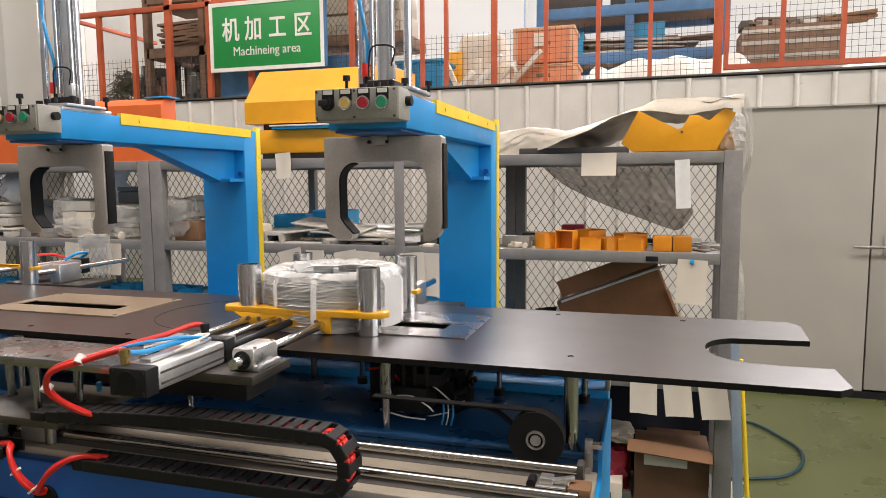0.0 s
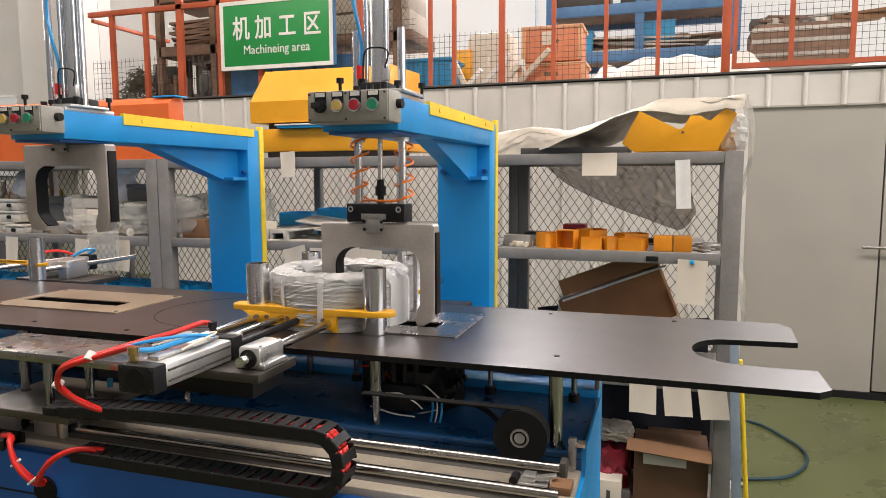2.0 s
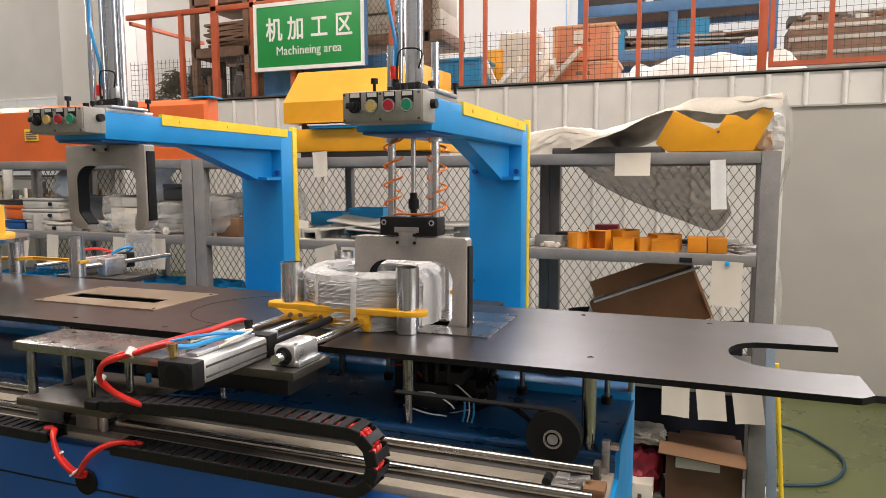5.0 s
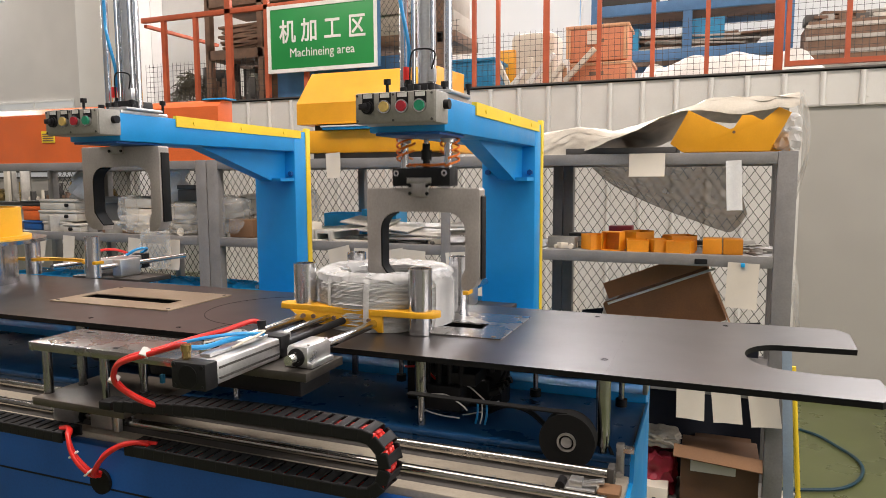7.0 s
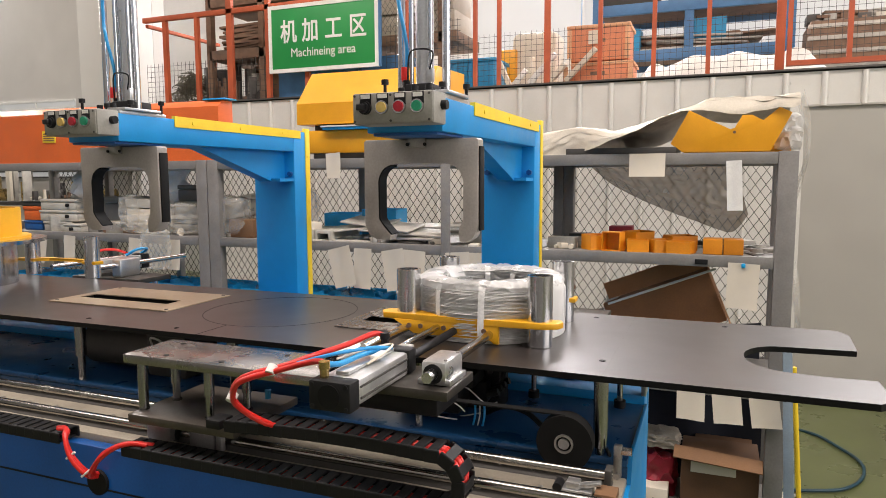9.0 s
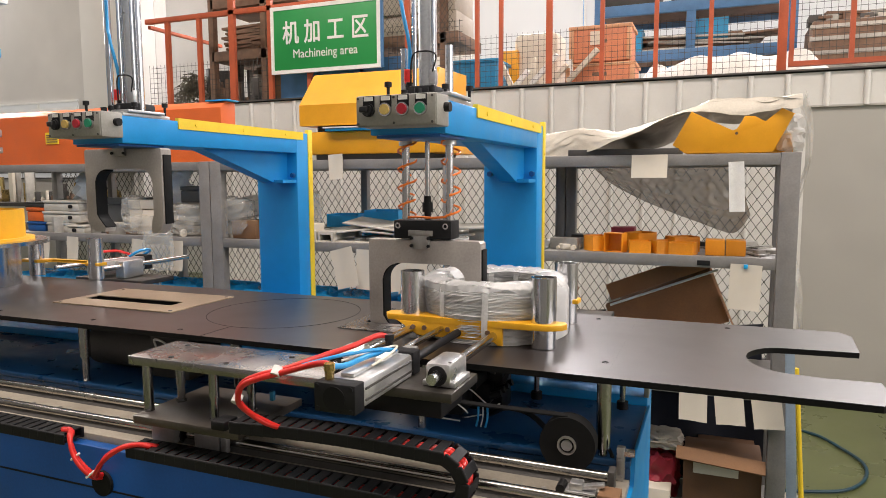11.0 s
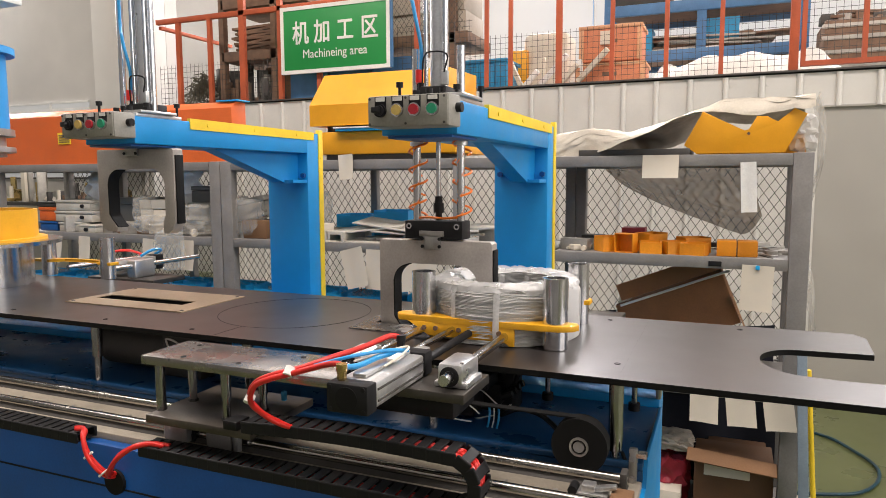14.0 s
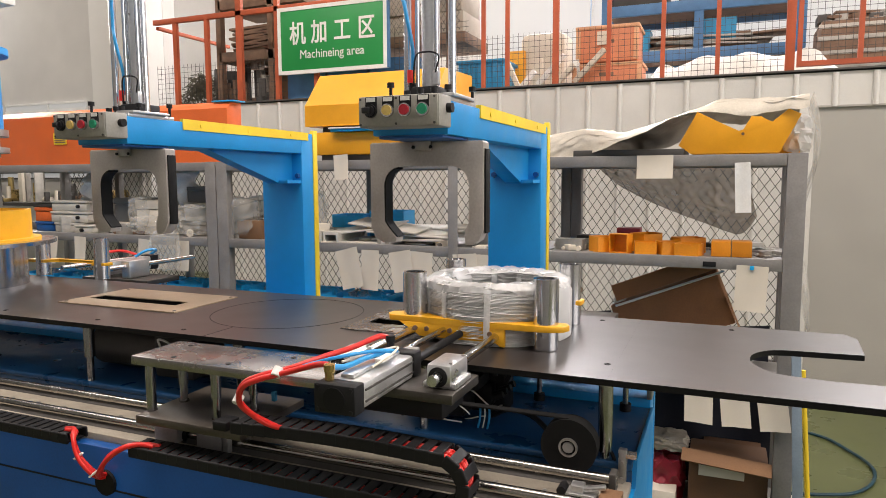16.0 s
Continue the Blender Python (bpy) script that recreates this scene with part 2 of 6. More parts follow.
def slab(outline, axis, lo, hi, bm=None, bevel=0.0):
    """A flat outline pushed out along an axis; the outline holds the other two coordinates in order."""
    bm = bm or bmesh.new()
    n = "xyz".index(axis)

    def at(p, d):
        q = list(p)
        q.insert(n, d)
        return bm.verts.new(q)

    low, high = [at(p, lo) for p in outline], [at(p, hi) for p in outline]
    faces = [bm.faces.new(low), bm.faces.new(high[::-1])]
    for k in range(len(low)):
        faces.append(bm.faces.new((low[k], high[k], high[(k + 1) % len(low)], low[(k + 1) % len(low)])))
    if bevel:
        edges = list({e for f in faces[:2] for e in f.edges})
        bmesh.ops.bevel(bm, geom=edges, offset=bevel, segments=2, affect="EDGES", profile=0.5)
    return bm


def hose(points, r, seg=10, bm=None, fineness=8):
    """A round hose through points, smoothed by Catmull-Rom."""
    bm = bm or bmesh.new()
    p = [Vector(q) for q in points]
    p = [p[0] * 2 - p[1], *p, p[-1] * 2 - p[-2]]
    path = []
    for i in range(1, len(p) - 2):
        for s in range(fineness):
            t = s / fineness
            path.append(0.5 * (2 * p[i] + (p[i + 1] - p[i - 1]) * t + (2 * p[i - 1] - 5 * p[i] + 4 * p[i + 1] - p[i + 2]) * t * t
                               + (3 * p[i] - p[i - 1] - 3 * p[i + 1] + p[i + 2]) * t ** 3))
    path.append(p[-2])
    rings, up = [], Vector((0.13, 0.2, 1)).normalized()
    for i, c in enumerate(path):
        d = (path[min(i + 1, len(path) - 1)] - path[max(i - 1, 0)]).normalized()
        s = d.cross(up)
        s = s.normalized() if s.length > 1e-4 else Vector((1, 0, 0))
        up = s.cross(d).normalized()
        rings.append([bm.verts.new(c + r * (math.cos(2 * math.pi * k / seg) * s + math.sin(2 * math.pi * k / seg) * up)) for k in range(seg)])
    for a, b in zip(rings, rings[1:]):
        for k in range(seg):
            bm.faces.new((a[k], a[(k + 1) % seg], b[(k + 1) % seg], b[k]))
    bm.faces.new(rings[0][::-1])
    bm.faces.new(rings[-1])
    return bm


def arc(cx, cy, r, a0, a1, n):
    return [(cx + r * math.cos(radians(a0 + (a1 - a0) * k / n)), cy + r * math.sin(radians(a0 + (a1 - a0) * k / n))) for k in range(n + 1)]


def sheet(nx, ny, at, thick, bm=None):
    """A wavy sheet with a thickness: at(u, v) gives the place."""
    bm = bm or bmesh.new()
    v = [[bm.verts.new(at(i / nx, j / ny)) for j in range(ny + 1)] for i in range(nx + 1)]
    faces = [bm.faces.new((v[i][j], v[i + 1][j], v[i + 1][j + 1], v[i][j + 1])) for i in range(nx) for j in range(ny)]
    if thick:
        bmesh.ops.recalc_face_normals(bm, faces=bm.faces)
        bmesh.ops.solidify(bm, geom=faces, thickness=thick)
    return bm


R = random.Random(7)


# ---- the hall ----
fixed("floor", box((-14, -7, -0.1), (7, 14, 0)), M["floor"])
fixed("wall_south", box((-14, -7.2, 0), (7, -7, 2.3)), M["dark_wall"])
# unseen dark wall added behind the camera to cut light and reflections from there
fixed("wall_partition", box((-14, -3.2, 0), (4.0, -3.0, 3.2)), M["dark_wall"])
fixed("wall_south_upper", box((-14, -7.2, 4.9), (7, -7, 7)), M["plaster"])
fixed("wall_east", box((7, -7, 0), (7.2, 14, 2.3)), M["plaster"])
fixed("wall_east_upper", box((7, -7, 4.9), (7.2, 14, 7)), M["plaster"])
fixed("wall_north", box((-14, 9.4, 0), (7, 9.6, 2.75)), M["wall_white"])
fixed("wall_north_upper", box((-14, 9.4, 4.7), (7, 9.6, 7)), M["wall_white"])
fixed("wall_north_pier", box((-14, 9.4, 2.75), (-3.3, 9.6, 4.7)), M["wall_white"])
fixed("wall_north_pier_east", box((4.6, 9.4, 2.75), (7, 9.6, 4.7)), M["wall_white"])
fixed("wall_west", box((-14.2, -7, 0), (-14, 14, 7)), M["plaster"])
roof = bmesh.new()
for y0, y1 in ((-7.2, 0.1), (1.7, 7.2), (8.8, 14)):
    box((-14.2, y0, 7), (7.2, y1, 7.15), bm=roof)
fixed("ceiling", roof, M["wall_white"])
fixed("wall_northwest", box((-14, 6.9, 0), (-6.62, 7.1, 7)), M["plaster"], "grey plastered wall")
fixed("column", box((-7.55, 6.6, 0), (-6.62, 6.9, 7), 0.01), M["wall_white"], "white plastered column")
win = thing("strip_window", (-8.9, 6.9, 2.55), "narrow bright window strip low in the grey wall", "window")
wb = bmesh.new()
box((-9.6, 6.87, 2.55), (-8.0, 6.898, 2.585), bm=wb)
box((-9.6, 6.87, 2.655), (-8.0, 6.898, 2.68), bm=wb)
box((-8.75, 6.87, 2.585), (-8.72, 6.898, 2.655), bm=wb)
part("frame", wb, M["white"], win)
glow = bpy.data.materials.new("glowing_pane")
glow.use_nodes = True
glow.node_tree.nodes["Principled BSDF"].inputs["Emission Color"].default_value = (1, 1, 1, 1)
glow.node_tree.nodes["Principled BSDF"].inputs["Emission Strength"].default_value = 0.26
glow.node_tree.nodes["Principled BSDF"].inputs["Base Color"].default_value = (0.4, 0.4, 0.39, 1)
part("pane", box((-9.6, 6.885, 2.585), (-8.0, 6.897, 2.655)), glow, win)
low = thing("louvre_window", (-9.2, 6.9, 1.95), "low louvred window at the far end of the hall", "window")
for k in range(6):
    part("pane", box((-11.0 + 0.62 * k, 6.885, 1.62), (-10.42 + 0.62 * k, 6.897, 1.98)), glow, low)
for k in range(5):
    part("slat", box((-11.0, 6.86, 1.62 + 0.085 * k), (-7.3, 6.884, 1.645 + 0.085 * k)), M["scrap_dark"], low)

# glowing panes added where the white wall behind the mezzanine is very bright
north = thing("window_band", (0.6, 9.5, 2.75), "band of glowing panes in place of the bright white wall above the mezzanine", "window", kind="structure")
for k in range(5):
    part("pane", box((-3.28 + 1.58 * k, 9.48, 2.77), (-3.28 + 1.58 * k + 1.54, 9.49, 4.68)), glow, north, "glowing pane")
    part("window_frame", box((-3.30 + 1.58 * k, 9.45, 2.75), (-3.28 + 1.58 * k, 9.52, 4.7)), M["wall_white"], north)
# inner room of ribbed siding that carries the mezzanine
WY = 5.57
fixed("wall_siding", box((-4.6, WY, 0), (0.57, WY + 0.08, 2.34)), M["siding"], "white ribbed steel siding")
fixed("wall_siding_upper", box((0.57, WY, 2.105), (7, WY + 0.08, 2.34)), M["siding"], "white ribbed steel siding")
fixed("wall_panel", box((0.57, WY + 0.012, 0), (1.446, WY + 0.08, 2.1)), M["panel"], "smooth grey wall panel")
fixed("wall_panel_east", box((2.4, WY + 0.012, 0), (7, WY + 0.08, 2.1)), M["panel"], "smooth grey wall panel")
fixed("wall_siding_end", box((-4.6, WY + 0.08, 0), (-4.52, 9.4, 2.34)), M["siding"])
for k in range(47):
    x = -4.42 + 0.243 * k
    z0 = 0.0 if x < 0.5 else 2.105
    if x > 6.9:
        break
    rib = slab([(x - 0.021 * math.cos(radians(a)), WY - 0.001 - 0.022 * math.sin(radians(a))) for a in range(0, 181, 20)], "z", z0, 2.335)
    for z in (0.6, 1.2, 1.75, 2.16, 2.27):
        if z > z0:
            rod((x + 0.034, WY - 0.001, z), (x + 0.034, WY - 0.006, z), 0.006, 6, rib)
    fixed("siding_rib", rib, M["siding"])
fixed("trim", box((0.575, WY - 0.012, 2.098), (7, WY + 0.004, 2.112)), M["panel"])
fixed("deck_edge", box((-4.62, WY - 0.03, 2.350), (7, WY + 0.1, 2.362)), M["scrap_dark"], "dark steel deck edge")
fixed("mezzanine_deck", box((-5.6, WY + 0.1, 2.28), (7, 9.39, 2.36)), M["concrete"])
fixed("baseboard", box((0.575, WY - 0.01, 0), (7, WY + 0.01, 0.05)), M["black"], "dark base strip")
door = thing("door_1", (1.9, WY, 0), "plain grey steel door with a lever handle, shut", "door", kind="structure")
leaf = part("leaf", box((1.458, WY + 0.012, 0.06), (2.39, WY + 0.06, 2.095), 0.003), M["panel"], door)
hb = box((1.53, WY - 0.005, 1.04), (1.57, WY + 0.013, 1.19), 0.004)
part("lock_plate", hb, M["alu"], leaf, "worn steel lock plate")
hb = rod((1.55, WY + 0.01, 1.105), (1.55, WY - 0.05, 1.105), 0.011)
rod((1.555, WY - 0.05, 1.105), (1.33, WY - 0.05, 1.107), 0.011, bm=hb)
part("door_handle", hb, M["steel"], leaf, "steel lever handle")

# ---- mezzanine fence ----
FY = 5.63


def grid_net(x0, x1, z0, z1, y, step, r=0.0013):
    bm = bmesh.new()
    k = 0
    while x0 + k * step < x1:
        box((x0 + k * step - r, y - r, z0), (x0 + k * step + r, y + r, z1), bm=bm)
        k += 1
    k = 0
    while z0 + k * step <= z1 + 0.001:
        box((x0, y + r, z0 + k * step - r), (x1, y + 3 * r, z0 + k * step + r), bm=bm)
        k += 1
    return bm


fence = thing("mezzanine_fence", (-1.5, FY, 2.362), "red-oxide steel railing with wire netting on the mezzanine", "fence")
for x in (-1.91, -1.702, -1.297, -0.877, -0.472, -0.084):
    w = 0.016 if x != -1.297 else 0.024
    part("post", box((x - w, FY - 0.016, 2.362), (x + w, FY + 0.016, 3.5)), M["rail"], fence)
part("top_rail", box((-2.0, FY - 0.02, 3.5), (0.47, FY + 0.02, 3.54)), M["rail"], fence)
part("netting", grid_net(-2.2, 0.36, 2.37, 2.80, FY + 0.02, 0.045), M["mesh"], fence, "fine dark wire netting")
gate = thing("mezzanine_gate", (1.0, FY, 2.362), "red-oxide framed netting gate on the mezzanine", "gate")
part("gate_frame", box((0.365, FY - 0.03, 2.362), (0.425, FY + 0.03, 3.5), 0.004), M["rail"], gate)
part("gate_frame", box((0.44, FY - 0.025, 2.395), (0.47, FY + 0.025, 3.5)), M["rail"], gate)
part("bottom_rail", box((0.47, FY - 0.025, 2.395), (3.0, FY + 0.025, 2.43)), M["rail"], gate)
for x in (0.83, 1.22, 1.6, 2.0):
    part("post", box((x - 0.016, FY - 0.016, 2.43), (x + 0.016, FY + 0.016, 3.5)), M["rail"], gate)
part("netting", grid_net(0.47, 2.2, 2.43, 2.86, FY + 0.02, 0.045), M["mesh"], gate, "fine dark wire netting")
left_fence = thing("corner_railing", (-4.3, FY, 2.362), "red-oxide corner railing with wire netting on the mezzanine", "fence")
for x, w, top in ((-5.22, 0.022, 3.19), (-4.82, 0.02, 3.19), (-4.42, 0.032, 3.5), (-3.98, 0.022, 3.5), (-3.55, 0.022, 2.7), (-2.55, 0.02, 3.5)):
    part("post", box((x - w, FY - 0.02, 2.3), (x + w, FY + 0.02, top)), M["rail"], left_fence)
part("top_rail", box((-5.5, FY - 0.02, 3.19), (-2.5, FY + 0.02, 3.24), 0.003), M["rail"], left_fence)
part("return_rail", box((-5.5, FY + 0.02, 3.15), (-5.46, 6.75, 3.185), 0.003), M["rail"], left_fence)
part("post", box((-5.47, 6.6, 2.3), (-5.43, 6.64, 3.14)), M["rail"], left_fence)
part("netting", grid_net(-5.5, -3.9, 2.3, 2.78, FY + 0.02, 0.05), M["mesh"], left_fence, "fine dark wire netting")
part("netting", grid_net(-2.75, -2.05, 2.4, 2.95, FY + 0.02, 0.045), M["mesh"], left_fence, "fine dark wire netting")

# ---- green area sign ----
SL, SR = Vector((-3.912, 5.56, 0)), Vector((-2.792, 5.56, 0))
sgx = (SR - SL).normalized()
sgn = Vector((sgx.y, -sgx.x, 0))
sw, sz0, sz1 = (SR - SL).length, 2.598, 3.183
SM = Matrix(((sgx.x, 0, -sgn.x * -1, SL.x), (sgx.y, 0, -sgn.y * -1, SL.y), (0, 1, 0, sz0), (0, 0, 0, 1)))
sign = thing("hanging_sign", (SL + SR) / 2 + Vector((0, 0, sz0)), "green area sign with white lettering and a pale frame", "sign")


def on_sign(bm):
    bmesh.ops.transform(bm, matrix=SM, verts=bm.verts)
    return bm


sh = sz1 - sz0
part("board", on_sign(box((0, 0, -0.02), (sw, sh, 0), 0.002)), M["sign"], sign)
sf = bmesh.new()
for a, b in (((-0.012, -0.012, -0.024), (0.022, sh + 0.012, 0.006)), ((sw - 0.022, -0.012, -0.024), (sw + 0.012, sh + 0.012, 0.006)),
             ((0.022, -0.012, -0.024), (sw - 0.022, 0.022, 0.006)), ((0.022, sh - 0.022, -0.024), (sw - 0.022, sh + 0.012, 0.006))):
    box(a, b, bm=sf)
part("sign_frame", on_sign(sf), M["white"], sign, "pale grey sign frame")


def lettering(text, size, x, y, bold=0.0, tall=1.0):
    cu = bpy.data.curves.new("lettering", "FONT")
    cu.body, cu.size, cu.extrude, cu.offset, cu.resolution_u = text, size, 0.0015, bold, 4
    tmp = new("tmp", cu)
    me = bpy.data.meshes.new_from_object(tmp.evaluated_get(bpy.context.evaluated_depsgraph_get()))
    bpy.data.objects.remove(tmp)
    bm = bmesh.new()
    bm.from_mesh(me)
    bmesh.ops.scale(bm, verts=bm.verts, vec=(1, tall, 1))
    bmesh.ops.translate(bm, verts=bm.verts, vec=(x, y, 0.003))
    return on_sign(bm)


for ch, x in zip("机加工区", (0.118, 0.350, 0.592, 0.840)):
    part("letter", lettering(ch, 0.18, x, 0.275, 0.003, 1.22), M["white"], sign)
part("lettering", lettering("Machineing area", 0.105, 0.225, 0.125, 0.0, 1.08), M["white"], sign)
part("frame_edge", box((SR.x + 0.0125, SR.y - 0.004, sz0 - 0.01), (SR.x + 0.03, SR.y + 0.03, sz1 + 0.01)), M["rack"], sign, "blue-grey edge of the sign frame")
for x in (SL.x + 0.2, SR.x - 0.2):
    for z in (sz0 + 0.1, sz1 - 0.1):
        part("bracket", box((x - 0.02, 5.58, z - 0.02), (x + 0.02, 5.66, z + 0.02)), M["rack"], sign)

# ---- the packing machine: body, rails, table ----
BX, DECK = -0.142, 1.05
machine = thing("machine_base", (-1.6, 1.8, 0), "long blue steel machine base with a shaft guide", "machine")
part("front_panel", box((-4.2, 1.2, 0.02), (BX - 0.008, 1.23, 1.0), 0.004), M["shaded_blue"], machine)
part("panel_seam", box((-4.2, 1.1985, 0.899), (-1.0, 1.2005, 0.903)), M["black"], machine)
part("top_ledge", box((-4.2, 1.232, 0.97), (BX - 0.008, 1.44, 1.014), 0.003), M["bed"], machine, "brown-grey machined guide bed")
part("deck", box((-4.2, 1.44, 1.035), (BX - 0.008, 1.80, DECK), 0.003), M["deck"], machine, "blue-painted inner deck")
part("deck_front", box((-4.2, 1.441, 0.93), (BX - 0.008, 1.449, 1.034)), M["deck"], machine)
part("back_step", box((-4.2, 1.801, 1.02), (BX - 0.008, 1.88, 1.072), 0.003), M["blue"], machine)
part("back_panel", box((-4.2, 2.05, 0.02), (BX - 0.02, 2.08, 1.12), 0.003), M["blue"], machine)
part("back_rail", box((-4.2, 1.93, 1.088), (BX - 0.02, 1.955, 1.104), 0.002), M["blue"], machine)
part("back_rail", box((-4.2, 1.97, 1.128), (BX - 0.02, 1.995, 1.144), 0.002), M["blue"], machine)
for x in (-3.6, -2.6, -1.6, -0.85, -0.36):
    part("rail_bracket", box((x - 0.03, 1.881, 1.05), (x + 0.03, 2.0, 1.087), 0.003), M["navy"], machine)
part("end_plate", slab([(1.2, 0.02), (1.80, 0.02), (1.80, DECK + 0.003), (1.462, DECK + 0.003), (1.44, 1.0), (1.2, 1.0)], "x", BX - 0.0078, BX, bevel=0.002), M["blue"], machine)
part("column_beam", box((-4.2, 2.3, 0.75), (-0.56, 2.56, 0.95), 0.004), M["blue"], machine)
for y in (1.277, 1.395):
    part("guide_shaft", rod((-4.2, y, 1.032), (-0.172, y, 1.032), 0.0105, 20), M["shaft"], machine, "bright ground guide shaft")
    part("shaft_support", slab([(y - 0.014, 1.0142), (y + 0.014, 1.0142), (y + 0.006, 1.024), (y - 0.006, 1.024)], "x", -4.2, -0.172), M["scrap_dark"], machine, "dark shaft support rail")
for k in range(40):
    x = -4.1 + 0.1 * k
    if x < -0.28:
        part("bed_screw", rod((x, 1.336, 1.013), (x, 1.336, 1.018), 0.005, 8), M["steel"], machine)
clampb = box((-0.262, 1.325, 1.0142), (-0.20, 1.36, 1.024), 0.002)
box((-0.25, 1.33, 1.024), (-0.225, 1.356, 1.038), 0.002, clampb)
box((-0.228, 1.335, 1.03), (-0.185, 1.35, 1.038), 0.002, clampb, Euler((0, radians(-14), 0)).to_matrix())
part("limit_switch", clampb, M["alu"], machine, "small roller limit switch")
part("switch_roller", rod((-0.266, 1.325, 1.025), (-0.266, 1.355, 1.025), 0.009, 14), M["black"], machine)
part("end_block", box((-0.195, 1.315, 1.0142), (-0.155, 1.36, 1.03), 0.002), M["card"], machine, "brown end block")
hb = box((-0.176, 1.432, 1.0145), (-0.160, 1.448, 1.08), 0.002)
rod((-0.168, 1.43, 1.02), (-0.168, 1.424, 1.02), 0.006, 12, hb)
rod((-0.168, 1.43, 1.055), (-0.168, 1.424, 1.055), 0.004, 12, hb)
part("tension_bracket", hb, M["steel"], machine, "bright belt tension bracket")
part("tension_bolt", rod((-0.176, 1.44, 1.068), (-0.142, 1.44, 1.068), 0.009, 6), M["chrome"], machine)
part("shaft_clamp", box((-0.186, 1.378, 1.0142), (-0.1725, 1.412, 1.05), 0.003), M["scrap_dark"], machine)
part("lead", hose(((-0.17, 1.44, 1.0), (-0.19, 1.455, 1.058), (-0.215, 1.50, 1.058), (-0.235, 1.52, 1.057)), 0.004, 6), M["black"], machine)
# pulley wheel and belt guard
part("pulley_wheel", rod((-0.268, 1.395, 1.085), (-0.268, 1.43, 1.085), 0.056, 40), M["rubber"], machine, "black belt pulley wheel")
part("wheel_hub", pipe((-0.268, 1.390, 1.085), (-0.268, 1.3955, 1.085), 0.019, 0.015, 24), M["steel"], machine, "dull steel hub ring")
part("wheel_hub", rod((-0.268, 1.391, 1.085), (-0.268, 1.3945, 1.085), 0.011, 20), M["block_steel"], machine)
part("belt", box((-0.62, 1.400, 1.139), (-0.268, 1.42, 1.142)), M["rubber"], machine, "flat black drive belt")
for x, y in ((-0.615, 1.47), (-0.206, 1.455), (-1.13, 1.47), (-1.64, 1.455), (-2.15, 1.47), (-2.6, 1.47), (-0.95, 1.77), (-1.9, 1.77)):
    low = 1.12 if x < -0.3 else 1.066
    part("table_leg", rod((x, y, low), (x, y, 1.2095), 0.0145, 20), M["post_steel"], machine, "bright turned steel table leg")
    part("leg_stud", rod((x, y, DECK), (x, y, low), 0.0095, 16), M["post_steel"], machine)
for x, y in ((-0.205, 1.76), (-0.42, 1.76), (-0.80, 1.76)):
    fb = rod((x, y, DECK), (x, y, 1.068), 0.014, 14)
    part("levelling_foot", fb, M["black"], machine)
    part("foot_screw", rod((x, y, 1.068), (x, y, 1.2095), 0.007, 12), M["post_steel"], machine)
for x in (-0.40, -0.35, -0.30):
    ab = box((x - 0.018, 1.80, 1.165), (x + 0.018, 1.84, 1.2095), 0.004)
    rod((x, 1.795, 1.18), (x, 1.80, 1.18), 0.007, 10, ab)
    part("bearing_block", ab, M["dark_steel"], machine)
part("end_bracket", box((-0.158, 1.79, 1.073), (-0.146, 1.84, 1.2095), 0.002), M["steel"], machine, "bright end bracket")
part("end_bracket_bolt", rod((-0.146, 1.80, 1.11), (-0.136, 1.80, 1.11), 0.007, 6), M["chrome"], machine)
# valve block with loose wiring below the table
vb = box((-0.72, 1.62, DECK), (-0.47, 1.70, 1.15), 0.006)
box((-0.64, 1.58, 1.06), (-0.58, 1.62, 1.12), 0.004, vb)
box((-0.55, 1.585, 1.08), (-0.49, 1.62, 1.13), 0.004, vb)
for k in range(5):
    rod((-0.69 + 0.05 * k, 1.60, 1.15), (-0.69 + 0.05 * k, 1.60, 1.175), 0.009, 10, vb)
box((-0.63, 1.50, 1.075), (-0.53, 1.58, 1.135), 0.005, vb)
box((-0.57, 1.515, 1.135), (-0.50, 1.60, 1.165), 0.004, vb)
for k in range(4):
    rod((-0.62 + 0.028 * k, 1.52, 1.135), (-0.62 + 0.028 * k, 1.52, 1.19), 0.007, 10, vb)
    rod((-0.47, 1.53 + 0.03 * k, 1.12), (-0.445, 1.53 + 0.03 * k, 1.13), 0.008, 10, vb)
part("valve_block", vb, M["black"], machine, "dark valve block with fittings")
part("terminal", box((-0.585, 1.574, 1.075), (-0.545, 1.582, 1.10)), M["knob_green"], machine)
